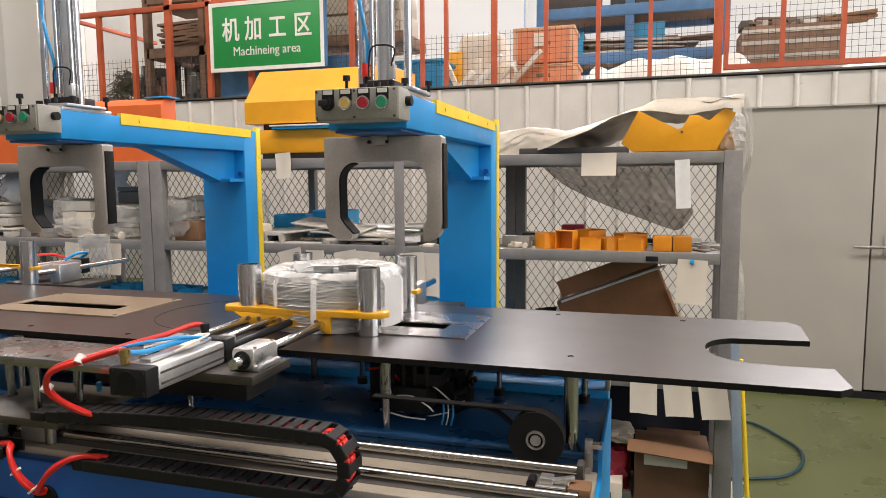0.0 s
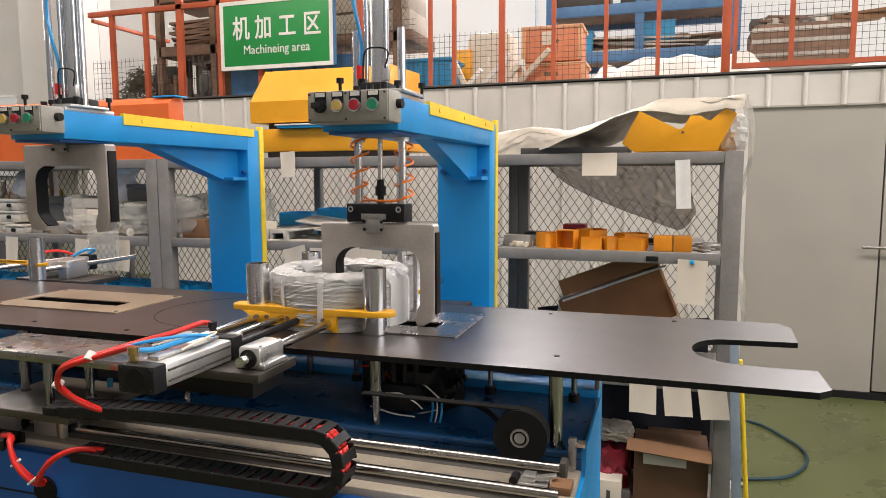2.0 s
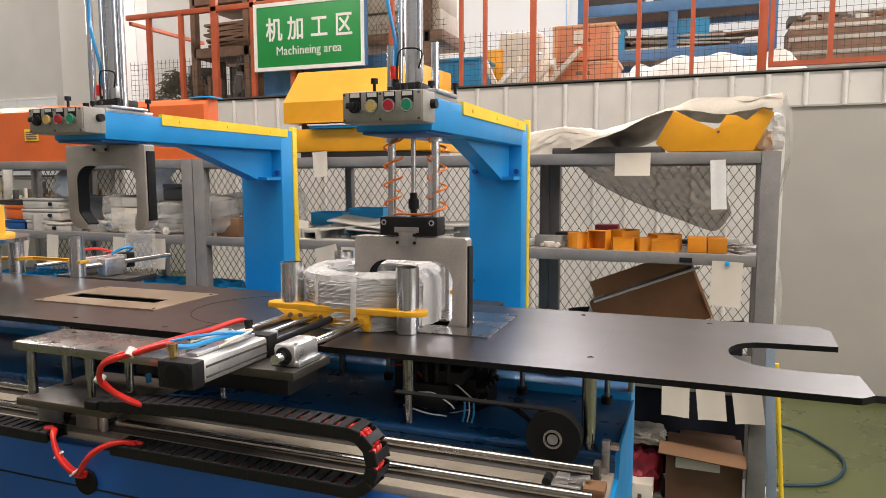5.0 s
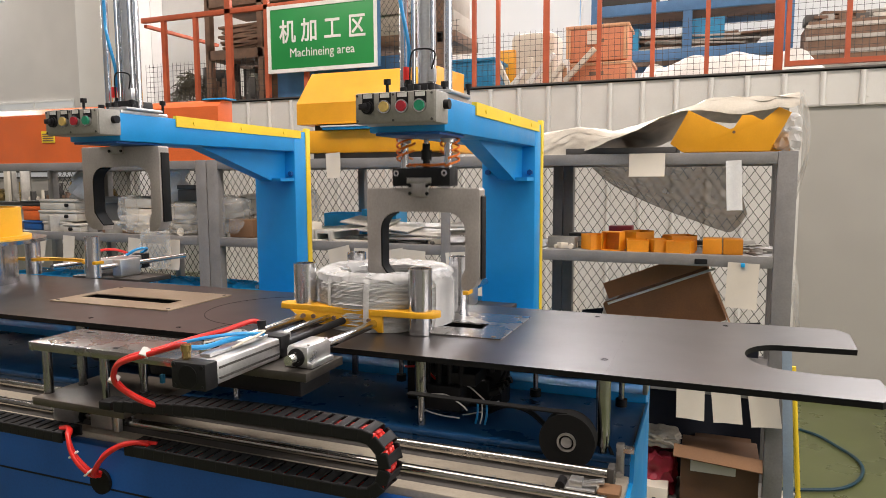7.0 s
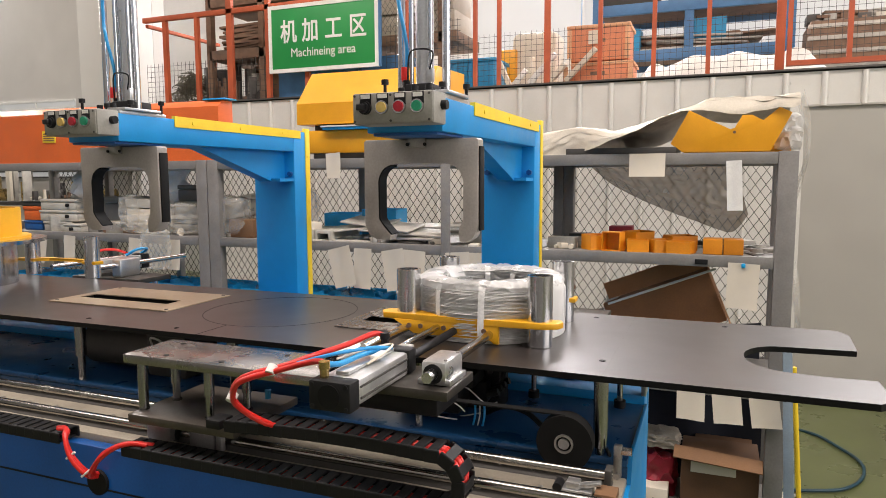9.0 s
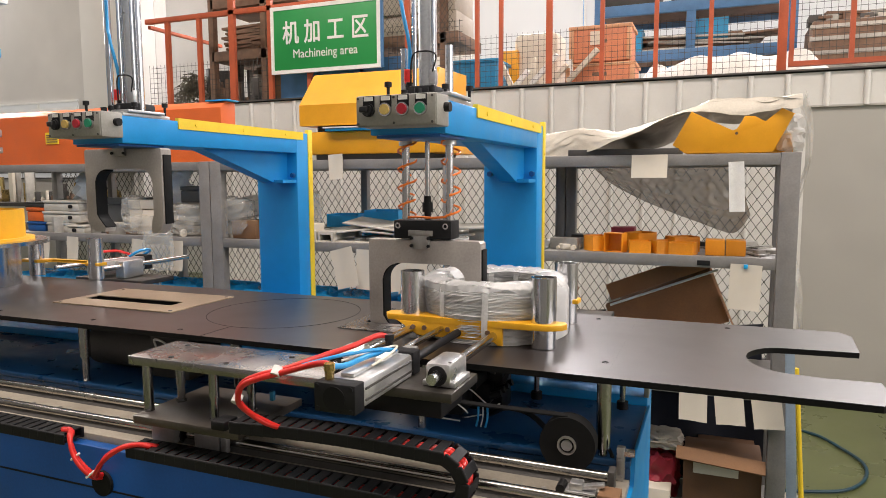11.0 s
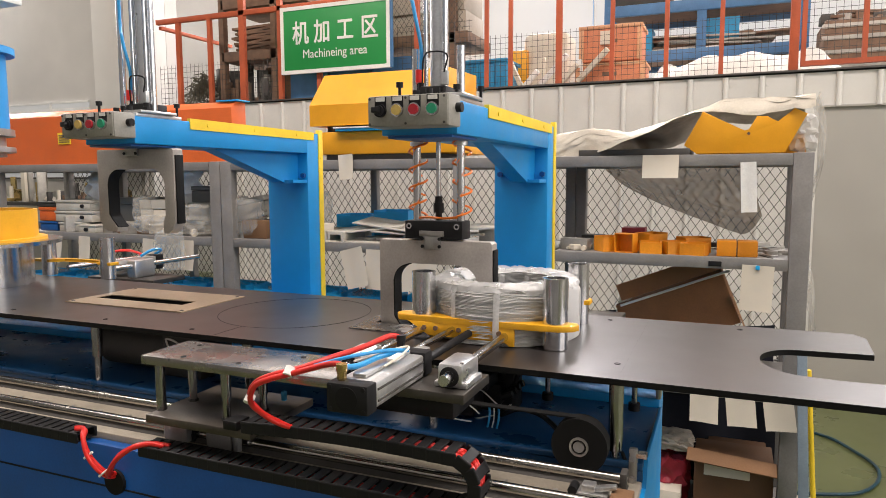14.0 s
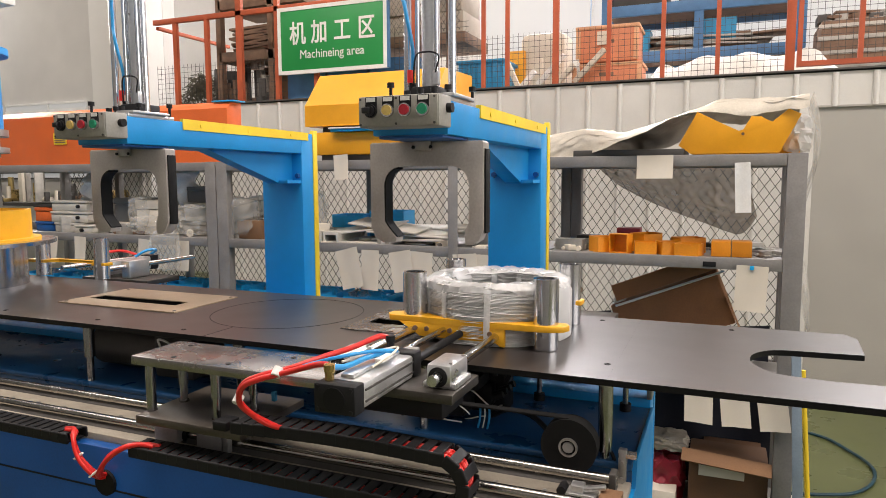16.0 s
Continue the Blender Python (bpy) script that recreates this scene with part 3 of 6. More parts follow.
for mat, pts in (("white", ((-0.60, 1.575, 1.12), (-0.53, 1.54, 1.13), (-0.48, 1.55, 1.09), (-0.47, 1.60, 1.08))),
                 ("white", ((-0.66, 1.59, 1.06), (-0.58, 1.56, 1.045), (-0.50, 1.57, 1.06))),
                 ("red_hose", ((-0.70, 1.57, 1.15), (-0.64, 1.54, 1.16), (-0.60, 1.55, 1.12), (-0.62, 1.6, 1.09))),
                 ("blue_hose", ((-0.50, 1.53, 1.10), (-0.495, 1.515, 1.075), (-0.50, 1.515, 1.051))),
                 ("blue_hose", ((-0.478, 1.53, 1.10), (-0.473, 1.515, 1.075), (-0.478, 1.515, 1.051))),
                 ("white", ((-0.489, 1.53, 1.10), (-0.484, 1.515, 1.075), (-0.489, 1.515, 1.051))),
                 ("white", ((-0.60, 1.495, 1.115), (-0.56, 1.485, 1.12), (-0.525, 1.49, 1.10), (-0.515, 1.50, 1.085))),
                 ("white", ((-0.64, 1.495, 1.08), (-0.58, 1.485, 1.072), (-0.53, 1.49, 1.068))),
                 ("black", ((-0.48, 1.55, 1.07), (-0.43, 1.52, 1.10), (-0.37, 1.5, 1.10), (-0.31, 1.46, 1.075))),
                 ("black", ((-0.47, 1.66, 1.2), (-0.455, 1.62, 1.16), (-0.47, 1.6, 1.12), (-0.50, 1.6, 1.1)))):
    part("wire", hose(pts, 0.0018 if mat == "white" else 0.0028 if mat != "black" else 0.006, 6), M[mat], machine)
motor = thing("drive_motor", (-1.5, 1.66, 1.05), "dark drive motor with coiled leads below the table", "motor")
part("body", rod((-1.75, 1.62, 1.118), (-1.5, 1.62, 1.118), 0.067, 24), M["scrap_dark"], motor)
part("gearbox", box((-1.5, 1.55, DECK), (-1.36, 1.69, 1.18), 0.01), M["scrap_dark"], motor)
part("lead", hose(((-1.47, 1.545, 1.14), (-1.45, 1.52, 1.17), (-1.41, 1.52, 1.16), (-1.41, 1.53, 1.12), (-1.45, 1.54, 1.11)), 0.003, 6), M["white"], motor)

Z = 1.223
table = thing("machine_table", (-1.5, 1.73, 1.21), "long black steel table plate with a forked end", "table")


def holed(xs, ys, holes, z0, z1):
    """A plate over a grid of cells, with open cells."""
    bm = bmesh.new()

    def full(i, j):
        if not (0 <= i < len(xs) - 1 and 0 <= j < len(ys) - 1):
            return False
        cx, cy = (xs[i] + xs[i + 1]) / 2, (ys[j] + ys[j + 1]) / 2
        return not any(a < cx < b and c < cy < d for a, b, c, d in holes)

    vs = {}

    def v(i, j, z):
        return vs.setdefault((i, j, z), bm.verts.new((xs[i], ys[j], z))) if (i, j, z) not in vs else vs[(i, j, z)]

    for i in range(len(xs) - 1):
        for j in range(len(ys) - 1):
            if not full(i, j):
                continue
            for z in (z0, z1):
                bm.faces.new((v(i, j, z), v(i + 1, j, z), v(i + 1, j + 1, z), v(i, j + 1, z)))
            for di, dj, a, b in ((-1, 0, (0, 0), (0, 1)), (1, 0, (1, 0), (1, 1)), (0, -1, (0, 0), (1, 0)), (0, 1, (0, 1), (1, 1))):
                if not full(i + di, j + dj):
                    p, q = (i + a[0], j + a[1]), (i + b[0], j + b[1])
                    bm.faces.new((v(*p, z0), v(*q, z0), v(*q, z1), v(*p, z1)))
    return bm


SLOTS = ((-1.945, -1.55, 1.70, 1.77), (-0.90, -0.535, 1.70, 1.77))
part("plate", holed([-3.4, -1.945, -1.55, -0.90, -0.535, -0.2], [1.42, 1.70, 1.77, 2.03], SLOTS, Z - 0.013, Z), M["black_plate"], table)
fork = [(-0.2, 1.42), (0.27, 1.42), (0.295, 1.445), (0.295, 1.572), (0.20, 1.570), (0.15, 1.578)]
fork += [(0.15 + 0.086 * math.cos(radians(a)), 1.690 + 0.112 * math.sin(radians(a))) for a in range(-100, -261, -10)]
fork += [(0.16, 1.803), (0.30, 1.814), (0.312, 1.985), (0.29, 2.03), (-0.2, 2.03)]
part("fork_end", slab(fork, "z", Z - 0.013, Z - 0.0002), M["black_plate"], table)
# side faces get a blacker, duller material than the top
for ob in list(table.children):
    ob.data.materials.append(M["edge_black"])
    for f in ob.data.polygons:
        if abs(f.normal.z) < 0.5:
            f.material_index = 1
part("slot_plate", holed([-1.965, -1.93, -1.565, -1.485], [1.618, 1.705, 1.765, 1.903], ((-1.93, -1.565, 1.705, 1.765),), Z + 0.0005, Z + 0.0035), M["tan"], table, "tan slotted insert plate")
part("slot_plate", holed([-0.92, -0.885, -0.549, -0.471], [1.618, 1.705, 1.765, 1.903], ((-0.885, -0.549, 1.705, 1.765),), Z + 0.0005, Z + 0.0035), M["plate"], table, "bright slotted insert plate")
part("disc_seam", pipe((-1.18, 1.757, Z - 0.002), (-1.18, 1.757, Z + 0.0006), 0.222, 0.2195, 72), M["black"], table, "round seam in the plate")
ss = box((-1.201, 1.42, Z - 0.002), (-1.199, 1.535, Z + 0.0006))
part("joint", ss, M["black"], table)
for x, y in ((-0.216, 1.533), (0.03, 1.98), (-0.30, 1.98), (-1.30, 1.46), (-1.62, 1.47), (-2.0, 1.47)):
    part("screw", pipe((x, y, Z - 0.001), (x, y, Z + 0.001), 0.007, 0.004, 12), M["black"], table)
for x in (-0.91, -0.495, -1.95, -1.50):
    for y in (1.635, 1.885):
        part("screw", rod((x, y, Z + 0.003), (x, y, Z + 0.0045), 0.006, 10), M["scrap_dark"], table)


# ---- press stations ----
TURNS = []


def station():
    """The arm over the table with its control box and lifting gripper; returns the thing and the gripper."""
    st = thing("press_station", (-0.69, 2.48, 0.75), "blue C-frame press station with a push-button box", "machine", "press stations along the table")
    x0, x1 = -0.795, -0.598
    part("column", box((x0, 2.455, 0.75), (x1, 2.538, 1.80), 0.004), M["blue"], st)
    part("arm", box((x0, 1.58, 1.718), (x1, 2.455, 1.797), 0.003), M["blue"], st)
    part("arm_nose", box((x0 + 0.018, 1.577, 1.7105), (x1 - 0.012, 1.75, 1.7178), 0.002), M["navy"], st)
    hb = box((x1 - 0.012, 2.536, 0.8), (x1 + 0.004, 2.565, 1.815), 0.001)
    part("back_strip", hb, M["safety"], st, "safety-yellow edge strip")
    part("arm_strip", slab([(1.80, 1.772), (2.50, 1.772), (2.50, 1.803), (1.80, 1.806)], "x", x1 - 0.01, x1 + 0.0035), M["safety"], st, "safety-yellow edge strip")
    gb = slab([(1.96, 1.718), (2.455, 1.718), (2.455, 1.60), (2.36, 1.60)], "x", -0.70, -0.645)
    part("gusset", gb, M["blue"], st)
    part("gusset_flange", slab([(2.36, 1.598), (2.455, 1.598), (2.455, 1.61), (2.36, 1.61)], "x", -0.701, x1 - 0.005), M["blue"], st)
    part("bolt", rod((-0.615, 2.44, 1.628), (-0.615, 2.456, 1.628), 0.010, 6), M["navy"], st)
    part("bolt", rod((-0.77, 2.44, 1.628), (-0.77, 2.456, 1.628), 0.010, 6), M["navy"], st)
    for y in (1.88, 2.12, 2.38):
        part("bolt", rod((x1 + 0.003, y, 1.788), (x1 + 0.006, y, 1.788), 0.006, 10), M["safety"], st)
    for z in (1.2, 1.45, 1.7):
        part("bolt", rod((x1 + 0.003, 2.55, z), (x1 + 0.006, 2.55, z), 0.006, 10), M["safety"], st)
    hb = box((-0.80, 1.59, 1.7955), (-0.60, 1.77, 1.808), 0.003)
    box((-0.66, 1.60, 1.808), (-0.59, 1.74, 1.816), 0.002, hb)
    part("head_plate", hb, M["alu"], st, "bright aluminium head plate")
    # control box
    cb = part("control_box", box((-0.788, 1.50, 1.732), (-0.587, 1.575, 1.803), 0.004), M["box"], st, "grey push-button box")
    part("box_lid", box((-0.786, 1.496, 1.734), (-0.589, 1.5, 1.801), 0.0025), M["box"], cb)
    part("cable_gland", rod((-0.588, 1.55, 1.775), (-0.574, 1.55, 1.775), 0.011, 14), M["black"], cb)
    for x, m in zip((-0.753, -0.71, -0.667, -0.623), ("knob_black", "knob_yellow", "knob_red", "knob_green")):
        pb = pipe((x, 1.496, 1.769), (x, 1.488, 1.769), 0.0150, 0.0118, 24)
        part("bezel", pb, M["chrome"] if m != "knob_black" else M["black"], cb)
        part("push_button", rod((x, 1.496, 1.769), (x, 1.4845, 1.769), 0.0116, 24), M[m], cb, m[5:] + " push-button")
        if m == "knob_black":
            part("selector_lever", box((x - 0.016, 1.476, 1.763), (x + 0.004, 1.486, 1.777), 0.003), M[m], cb)
        part("tag_holder", box((x - 0.0145, 1.494, 1.774), (x + 0.0145, 1.4962, 1.8005), 0.0005), M["black"], cb)
        part("tag", box((x - 0.0115, 1.4932, 1.7895), (x + 0.0115, 1.4942, 1.799)), M["white"], cb)
    for x in (-0.781, -0.69, -0.596):
        for z in (1.739, 1.796):
            part("screw", rod((x, 1.497, z), (x, 1.4945, z), 0.003, 8), M["scrap_dark"], cb)
    # lift cylinder
    part("cylinder_foot", box((-0.748, 1.70, 1.808), (-0.676, 1.79, 1.848), 0.004), M["black"], st)
    part("lift_cylinder", rod((-0.712, 1.745, 1.848), (-0.712, 1.745, 2.75), 0.0235, 28), M["alu"], st, "bright pneumatic lift cylinder")
    part("tie_rod", rod((-0.686, 1.720, 1.848), (-0.686, 1.720, 2.75), 0.006, 10), M["chrome"], st)
    part("tie_rod", rod((-0.738, 1.720, 1.848), (-0.738, 1.720, 2.75), 0.006, 10), M["chrome"], st)
    part("sensor", box((-0.69, 1.700, 1.85), (-0.672, 1.715, 1.885), 0.002), M["alu"], st)
    part("sensor_lead", hose(((-0.68, 1.70, 1.88), (-0.67, 1.695, 1.92), (-0.70, 1.69, 1.93), (-0.735, 1.70, 1.92), (-0.745, 1.71, 1.84)), 0.0022, 6), M["black"], st)
    part("air_fitting", rod((-0.755, 1.725, 1.82), (-0.755, 1.725, 1.86), 0.008, 12), M["black"], st)
    part("air_fitting", rod((-0.757, 1.715, 1.86), (-0.757, 1.715, 1.892), 0.008, 12), M["red_hose"], st, "red air fitting")
    part("air_hose", hose(((-0.755, 1.725, 1.88), (-0.752, 1.72, 1.95), (-0.768, 1.71, 2.05), (-0.785, 1.72, 2.15), (-0.79, 1.72, 2.7)), 0.005, 8), M["blue_hose"], st, "blue air hose")
    for x, y, h in ((-0.755, 1.60, 0.022), (-0.60, 1.75, 0.022), (-0.63, 1.66, 0.018), (-0.73, 1.64, 0.006), (-0.69, 1.63, 0.008), (-0.645, 1.61, 0.006)):
        ab = rod((x, y, 1.808), (x, y, 1.812 + h), 0.004, 10)
        rod((x, y, 1.812 + h), (x, y, 1.824 + h), 0.009, 14, ab)
        part("stop_screw", ab, M["black"], st)
    for x in (-0.774, -0.650):
        part("bushing", rod((x, 1.738, 1.70), (x, 1.738, 1.7103), 0.018, 18), M["alu"], st)
        part("bushing", rod((x, 1.752, 1.808), (x, 1.752, 1.822), 0.018, 18), M["alu"], st)
    # gripper, raised
    zt, xa, xb = 1.7095, -0.874, -0.556
    zb = zt - 0.262
    outl = [(xa + 0.005, zt)] + [(xb - 0.005, zt), (xb, zt - 0.005), (xb, zb + 0.04), (xb - 0.012, zb + 0.012), (xb - 0.03, zb), (xb - 0.048, zb), (xb - 0.05, zb + 0.012)]
    ix0, ix1, it, ib, rr = xa + 0.040, xb - 0.038, zt - 0.062, zb + 0.02, 0.048
    outl += [(ix1 - 0.012, ib + 0.018), (ix1, ib + 0.035)]
    outl += arc(ix1 - rr, it - rr, rr, 0, 90, 7) + arc(ix0 + rr, it - rr, rr, 90, 180, 7)
    outl += [(ix0, ib + 0.035), (ix0 + 0.012, ib + 0.018), (ix0 + 0.036, zb + 0.012), (xa + 0.072, zb), (xa + 0.034, zb), (xa + 0.012, zb + 0.012), (xa, zb + 0.04), (xa, zt - 0.005)]
    gr = part("gripper", slab(outl, "y", 1.7105, 1.752, bevel=0.0015), M["gripper"], st, "grey open-bottomed gripper plate on two rods")
    part("wear_strip", box((xb + 0.0005, 1.716, zb + 0.03), (xb + 0.005, 1.748, zt - 0.02), 0.001), M["rubber"], gr, "black wear strip")
    # black strip along the inner left face stands in for the shade there
    lo_arc, hi_arc = arc(ix0 + rr, it - rr, rr - 0.0006, 180, 105, 7), arc(ix0 + rr, it - rr, rr - 0.005, 105, 180, 7)
    lin = slab([(ix0 + 0.0365, zb + 0.0135), (ix0 + 0.0125, ib + 0.019), (ix0 + 0.0006, ib + 0.036)] + lo_arc + hi_arc + [(ix0 + 0.005, ib + 0.037), (ix0 + 0.016, ib + 0.021), (ix0 + 0.040, zb + 0.0165)], "y", 1.711, 1.7515)
    part("liner", lin, M["rubber"], gr, "black strip for the shade on the inner face")
    part("clamp_bar", box((-0.796, 1.706, zt + 0.004), (-0.634, 1.766, zt + 0.052), 0.003), M["black"], gr, "black clamp bar")
    tb = box((-0.752, 1.700, zt + 0.012), (-0.684, 1.706, zt + 0.026), 0.001)
    box((-0.742, 1.700, zt - 0.022), (-0.694, 1.7095, zt + 0.012), 0.001, tb)
    part("joint_plate", tb, M["steel"], gr)
    for x in (-0.742, -0.694):
        for z in (zt - 0.014, zt + 0.006):
            part("screw", rod((x, 1.6995, z), (x, 1.696, z), 0.0045, 10), M["black"], gr)
    for x in (-0.782, -0.648):
        part("screw", pipe((x, 1.7065, zt + 0.038), (x, 1.701, zt + 0.038), 0.008, 0.004, 14), M["chrome"], gr)
    for x in (-0.774, -0.650):
        part("guide_rod", rod((x, 1.738, zt + 0.05), (x, 1.738, zt + 0.495), 0.0105, 18), M["chrome"], gr, "bright guide rod")
        for n in range(4):
            a0 = n * 5.9 + x * 30
            pts = [(x + 0.004 + 0.024 * math.cos(a0 + a * 0.6), 1.738 + 0.024 * math.sin(a0 + a * 0.6), zt + 0.012 + 0.012 * n + 0.0046 * a) for a in range(0, 10)]
            TURNS.append((part("spiral_hose", hose(pts, 0.003, 6, fineness=3), M["orange_hose"], st, "orange spiral air hose turn"), (n + 0.75) / 4))
    part("air_line", hose(((-0.77, 1.735, zt + 0.057), (-0.735, 1.725, zt + 0.060), (-0.69, 1.725, zt + 0.058), (-0.645, 1.735, zt + 0.062)), 0.0035, 6), M["orange_hose"], gr)
    part("piston_rod", rod((-0.712, 1.738, zt + 0.09), (-0.712, 1.738, zt + 0.50), 0.0065, 14), M["chrome"], gr)
    kb = rod((-0.712, 1.738, zt + 0.052), (-0.712, 1.738, zt + 0.075), 0.009, 14)
    rod((-0.712, 1.738, zt + 0.072), (-0.712, 1.738, zt + 0.098), 0.014, 16, kb)
    rod((-0.712, 1.738, zt + 0.098), (-0.712, 1.738, zt + 0.115), 0.010, 14, kb)
    part("coupling", kb, M["black"], gr, "black floating coupling")
    return st, gr


STATION, GRIPPER = station()
far_station = copy_thing(STATION, pose(-0.69 - 0.995, 2.48, 0.75))
for ob in far_station.children:
    if ob.name.startswith("gripper"):
        ob.location.x = -0.03


# ---- front carriage (at its first stop) ----
def front_carriage():
    c = thing("front_carriage", (-1.1, 1.3, 1.05), "sliding carriage with a pneumatic pusher and red hoses", "carriage")
    part("lower_plate", box((-1.495, 1.186, 1.079), (-1.21, 1.42, 1.098), 0.003), M["worn_steel"], c)
    for x in (-1.468, -1.345):
        for y in (1.277, 1.395):
            bb = box((x - 0.035, y - 0.034, 1.018), (x + 0.035, y + 0.034, 1.0765), 0.006)
            part("bearing_block", bb, M["block_steel"], c, "grey linear bearing block")
            for sx in (-0.036, 0.036):
                part("bearing_seal", pipe((x + sx - 0.003, y, 1.032), (x + sx + 0.003, y, 1.032), 0.020, 0.0112, 20), M["black"], c)
    cb = box((-1.306, 1.243, 1.017), (-1.290, 1.258, 1.0765), 0.003)
    box((-1.306, 1.258, 1.055), (-1.290, 1.311, 1.0765), 0.003, cb)
    box((-1.33, 1.243, 1.066), (-1.306, 1.30, 1.0765), 0.002, cb)
    part("shaft_clamp", cb, M["alu"], c, "bright shaft clamp")
    part("chain_bracket", box((-1.272, 1.176, 1.0985), (-1.236, 1.220, 1.118), 0.003), M["black"], c, "black end bracket of the cable chain")
    part("upper_plate", box((-1.52, 1.205, 1.205), (-1.0, 1.355, 1.225), 0.002), M["plate"], c, "bright upper carriage plate")
    part("cylinder_plate", box((-1.0, 1.21, 1.206), (-0.75, 1.355, 1.2245), 0.002), M["dark_steel"], c, "dark cylinder mounting plate")
    part("under_frame", box((-1.0, 1.235, 1.165), (-0.78, 1.35, 1.205), 0.003), M["black"], c)
    for x, y, low in ((-1.484, 1.224, 1.103), (-1.30, 1.224, 1.15), (-1.462, 1.30, 1.14), (-1.262, 1.30, 1.14)):
        pb = rod((x, y, low), (x, y, 1.205), 0.0108, 18)
        rod((x, y, 1.098), (x, y, low), 0.0085, 16, pb)
        rod((x, y, 1.098), (x, y, 1.103), 0.012, 6, pb)
        part("spacer_post", pb, M["post_steel"], c)
    for x, y in ((-1.46, 1.325), (-1.27, 1.23), (-1.17, 1.325), (-1.42, 1.23)):
        part("screw", rod((x, y, 1.2245), (x, y, 1.2262), 0.006, 10), M["black"], c)
    # pusher cylinder
    cx = -0.899
    cy = part("cylinder_body", box((cx - 0.038, 1.085, 1.2255), (cx + 0.038, 1.285, 1.271), 0.006), M["alu"], c, "square aluminium cylinder body")
    gv = bmesh.new()
    for z in (1.238, 1.258):
        box((cx + 0.0375, 1.09, z - 0.002), (cx + 0.0395, 1.28, z + 0.002), bm=gv)
    part("groove", gv, M["scrap_dark"], cy)
    part("end_cap", box((cx - 0.040, 1.05, 1.222), (cx + 0.040, 1.085, 1.274), 0.004), M["black"], c, "black cylinder end cap")
    part("end_cap", box((cx - 0.040, 1.285, 1.2255), (cx + 0.040, 1.32, 1.274), 0.004), M["black"], c, "black cylinder end cap")
    part("cap_recess", rod((cx, 1.0485, 1.248), (cx, 1.051, 1.248), 0.021, 24), M["rubber"], c)
    for x in (cx - 0.032, cx + 0.032):
        for z in (1.229, 1.267):
            part("screw", rod((x, 1.0505, z), (x, 1.0485, z), 0.0042, 8), M["black"], c)
    part("nose_ring", rod((cx + 0.012, 1.32, 1.25), (cx + 0.012, 1.335, 1.25), 0.018, 18), M["steel"], c)
    part("piston_rod", rod((cx + 0.024, 1.32, 1.25), (cx + 0.024, 1.575, 1.25), 0.009, 16), M["black"], c)
    part("top_rail", box((cx - 0.016, 1.10, 1.272), (cx + 0.010, 1.28, 1.278), 0.001), M["alu"], c)
    for y in (1.07, 1.30):
        fb = rod((cx - 0.02, y, 1.274), (cx - 0.02, y, 1.290), 0.008, 6)
        rod((cx - 0.02, y, 1.290), (cx - 0.02, y, 1.302), 0.010, 10, fb)
        part("air_fitting", fb, M["brass"] if y < 1.2 else M["black"], c)
    for x in (-0.788, -1.0):
        lb = box((x - 0.026, 1.235, 1.2255), (x + 0.026, 1.33, 1.272), 0.009)
        part("linear_bearing", lb, M["alu"], c, "aluminium linear bearing block")
        part("bearing_foot", box((x - 0.033, 1.24, 1.2252), (x + 0.033, 1.325, 1.236), 0.002), M["alu"], c)
        part("bearing_ring", pipe((x, 1.2355, 1.248), (x, 1.2325, 1.248), 0.019, 0.011, 22), M["black"], c)
        part("guide_rod", rod((x, 1.205, 1.248), (x, 1.575, 1.248), 0.0105, 18), M["chrome"], c, "bright guide rod")
        for y in (1.25, 1.315):
            part("screw", rod((x + 0.020, y, 1.2715), (x + 0.020, y, 1.2735), 0.004, 8), M["steel"], c)
    part("rod_nut", box((cx - 0.005, 1.325, 1.236), (cx + 0.025, 1.345, 1.272), 0.003), M["steel"], c)
    part("guide_rod", rod((cx - 0.018, 1.32, 1.256), (cx - 0.018, 1.575, 1.256), 0.0075, 14), M["chrome"], c)
    # yellow pusher bracket: flat plate round the coil with a front flange
    yo = [(-1.075, 1.60), (-1.06, 1.575), (-0.98, 1.575), (-0.95, 1.572), (-0.72, 1.572), (-0.66, 1.574), (-0.63, 1.59), (-0.622, 1.61), (-0.63, 1.63), (-0.70, 1.632), (-0.72, 1.61),
          (-0.77, 1.592), (-0.84, 1.588), (-0.91, 1.592), (-0.96, 1.61), (-0.98, 1.632), (-1.05, 1.632), (-1.07, 1.62)]
    pl = part("pusher_plate", slab(yo, "z", 1.269, 1.283, bevel=0.002), M["yellow"], c, "yellow-painted pusher plate")
    fl = slab([(-1.035, 1.269), (-0.765, 1.269), (-0.765, 1.2265), (-0.777, 1.2265), (-0.785, 1.236), (-0.98, 1.236), (-1.0, 1.25)], "y", 1.5735, 1.585, bevel=0.0015)
    part("flange", fl, M["yellow"], pl)
    for x in (-0.99, -0.96, -0.90, -0.80):
        part("bolt", rod((x, 1.5735, 1.256), (x, 1.569, 1.256), 0.006, 8), M["rust"], pl)
    for x in (-1.007, -0.677):
        part("roller_post", pipe((x, 1.61, 1.2245), (x, 1.61, 1.388), 0.0295, 0.023, 32), M["chrome"], c, "bright steel roller post")
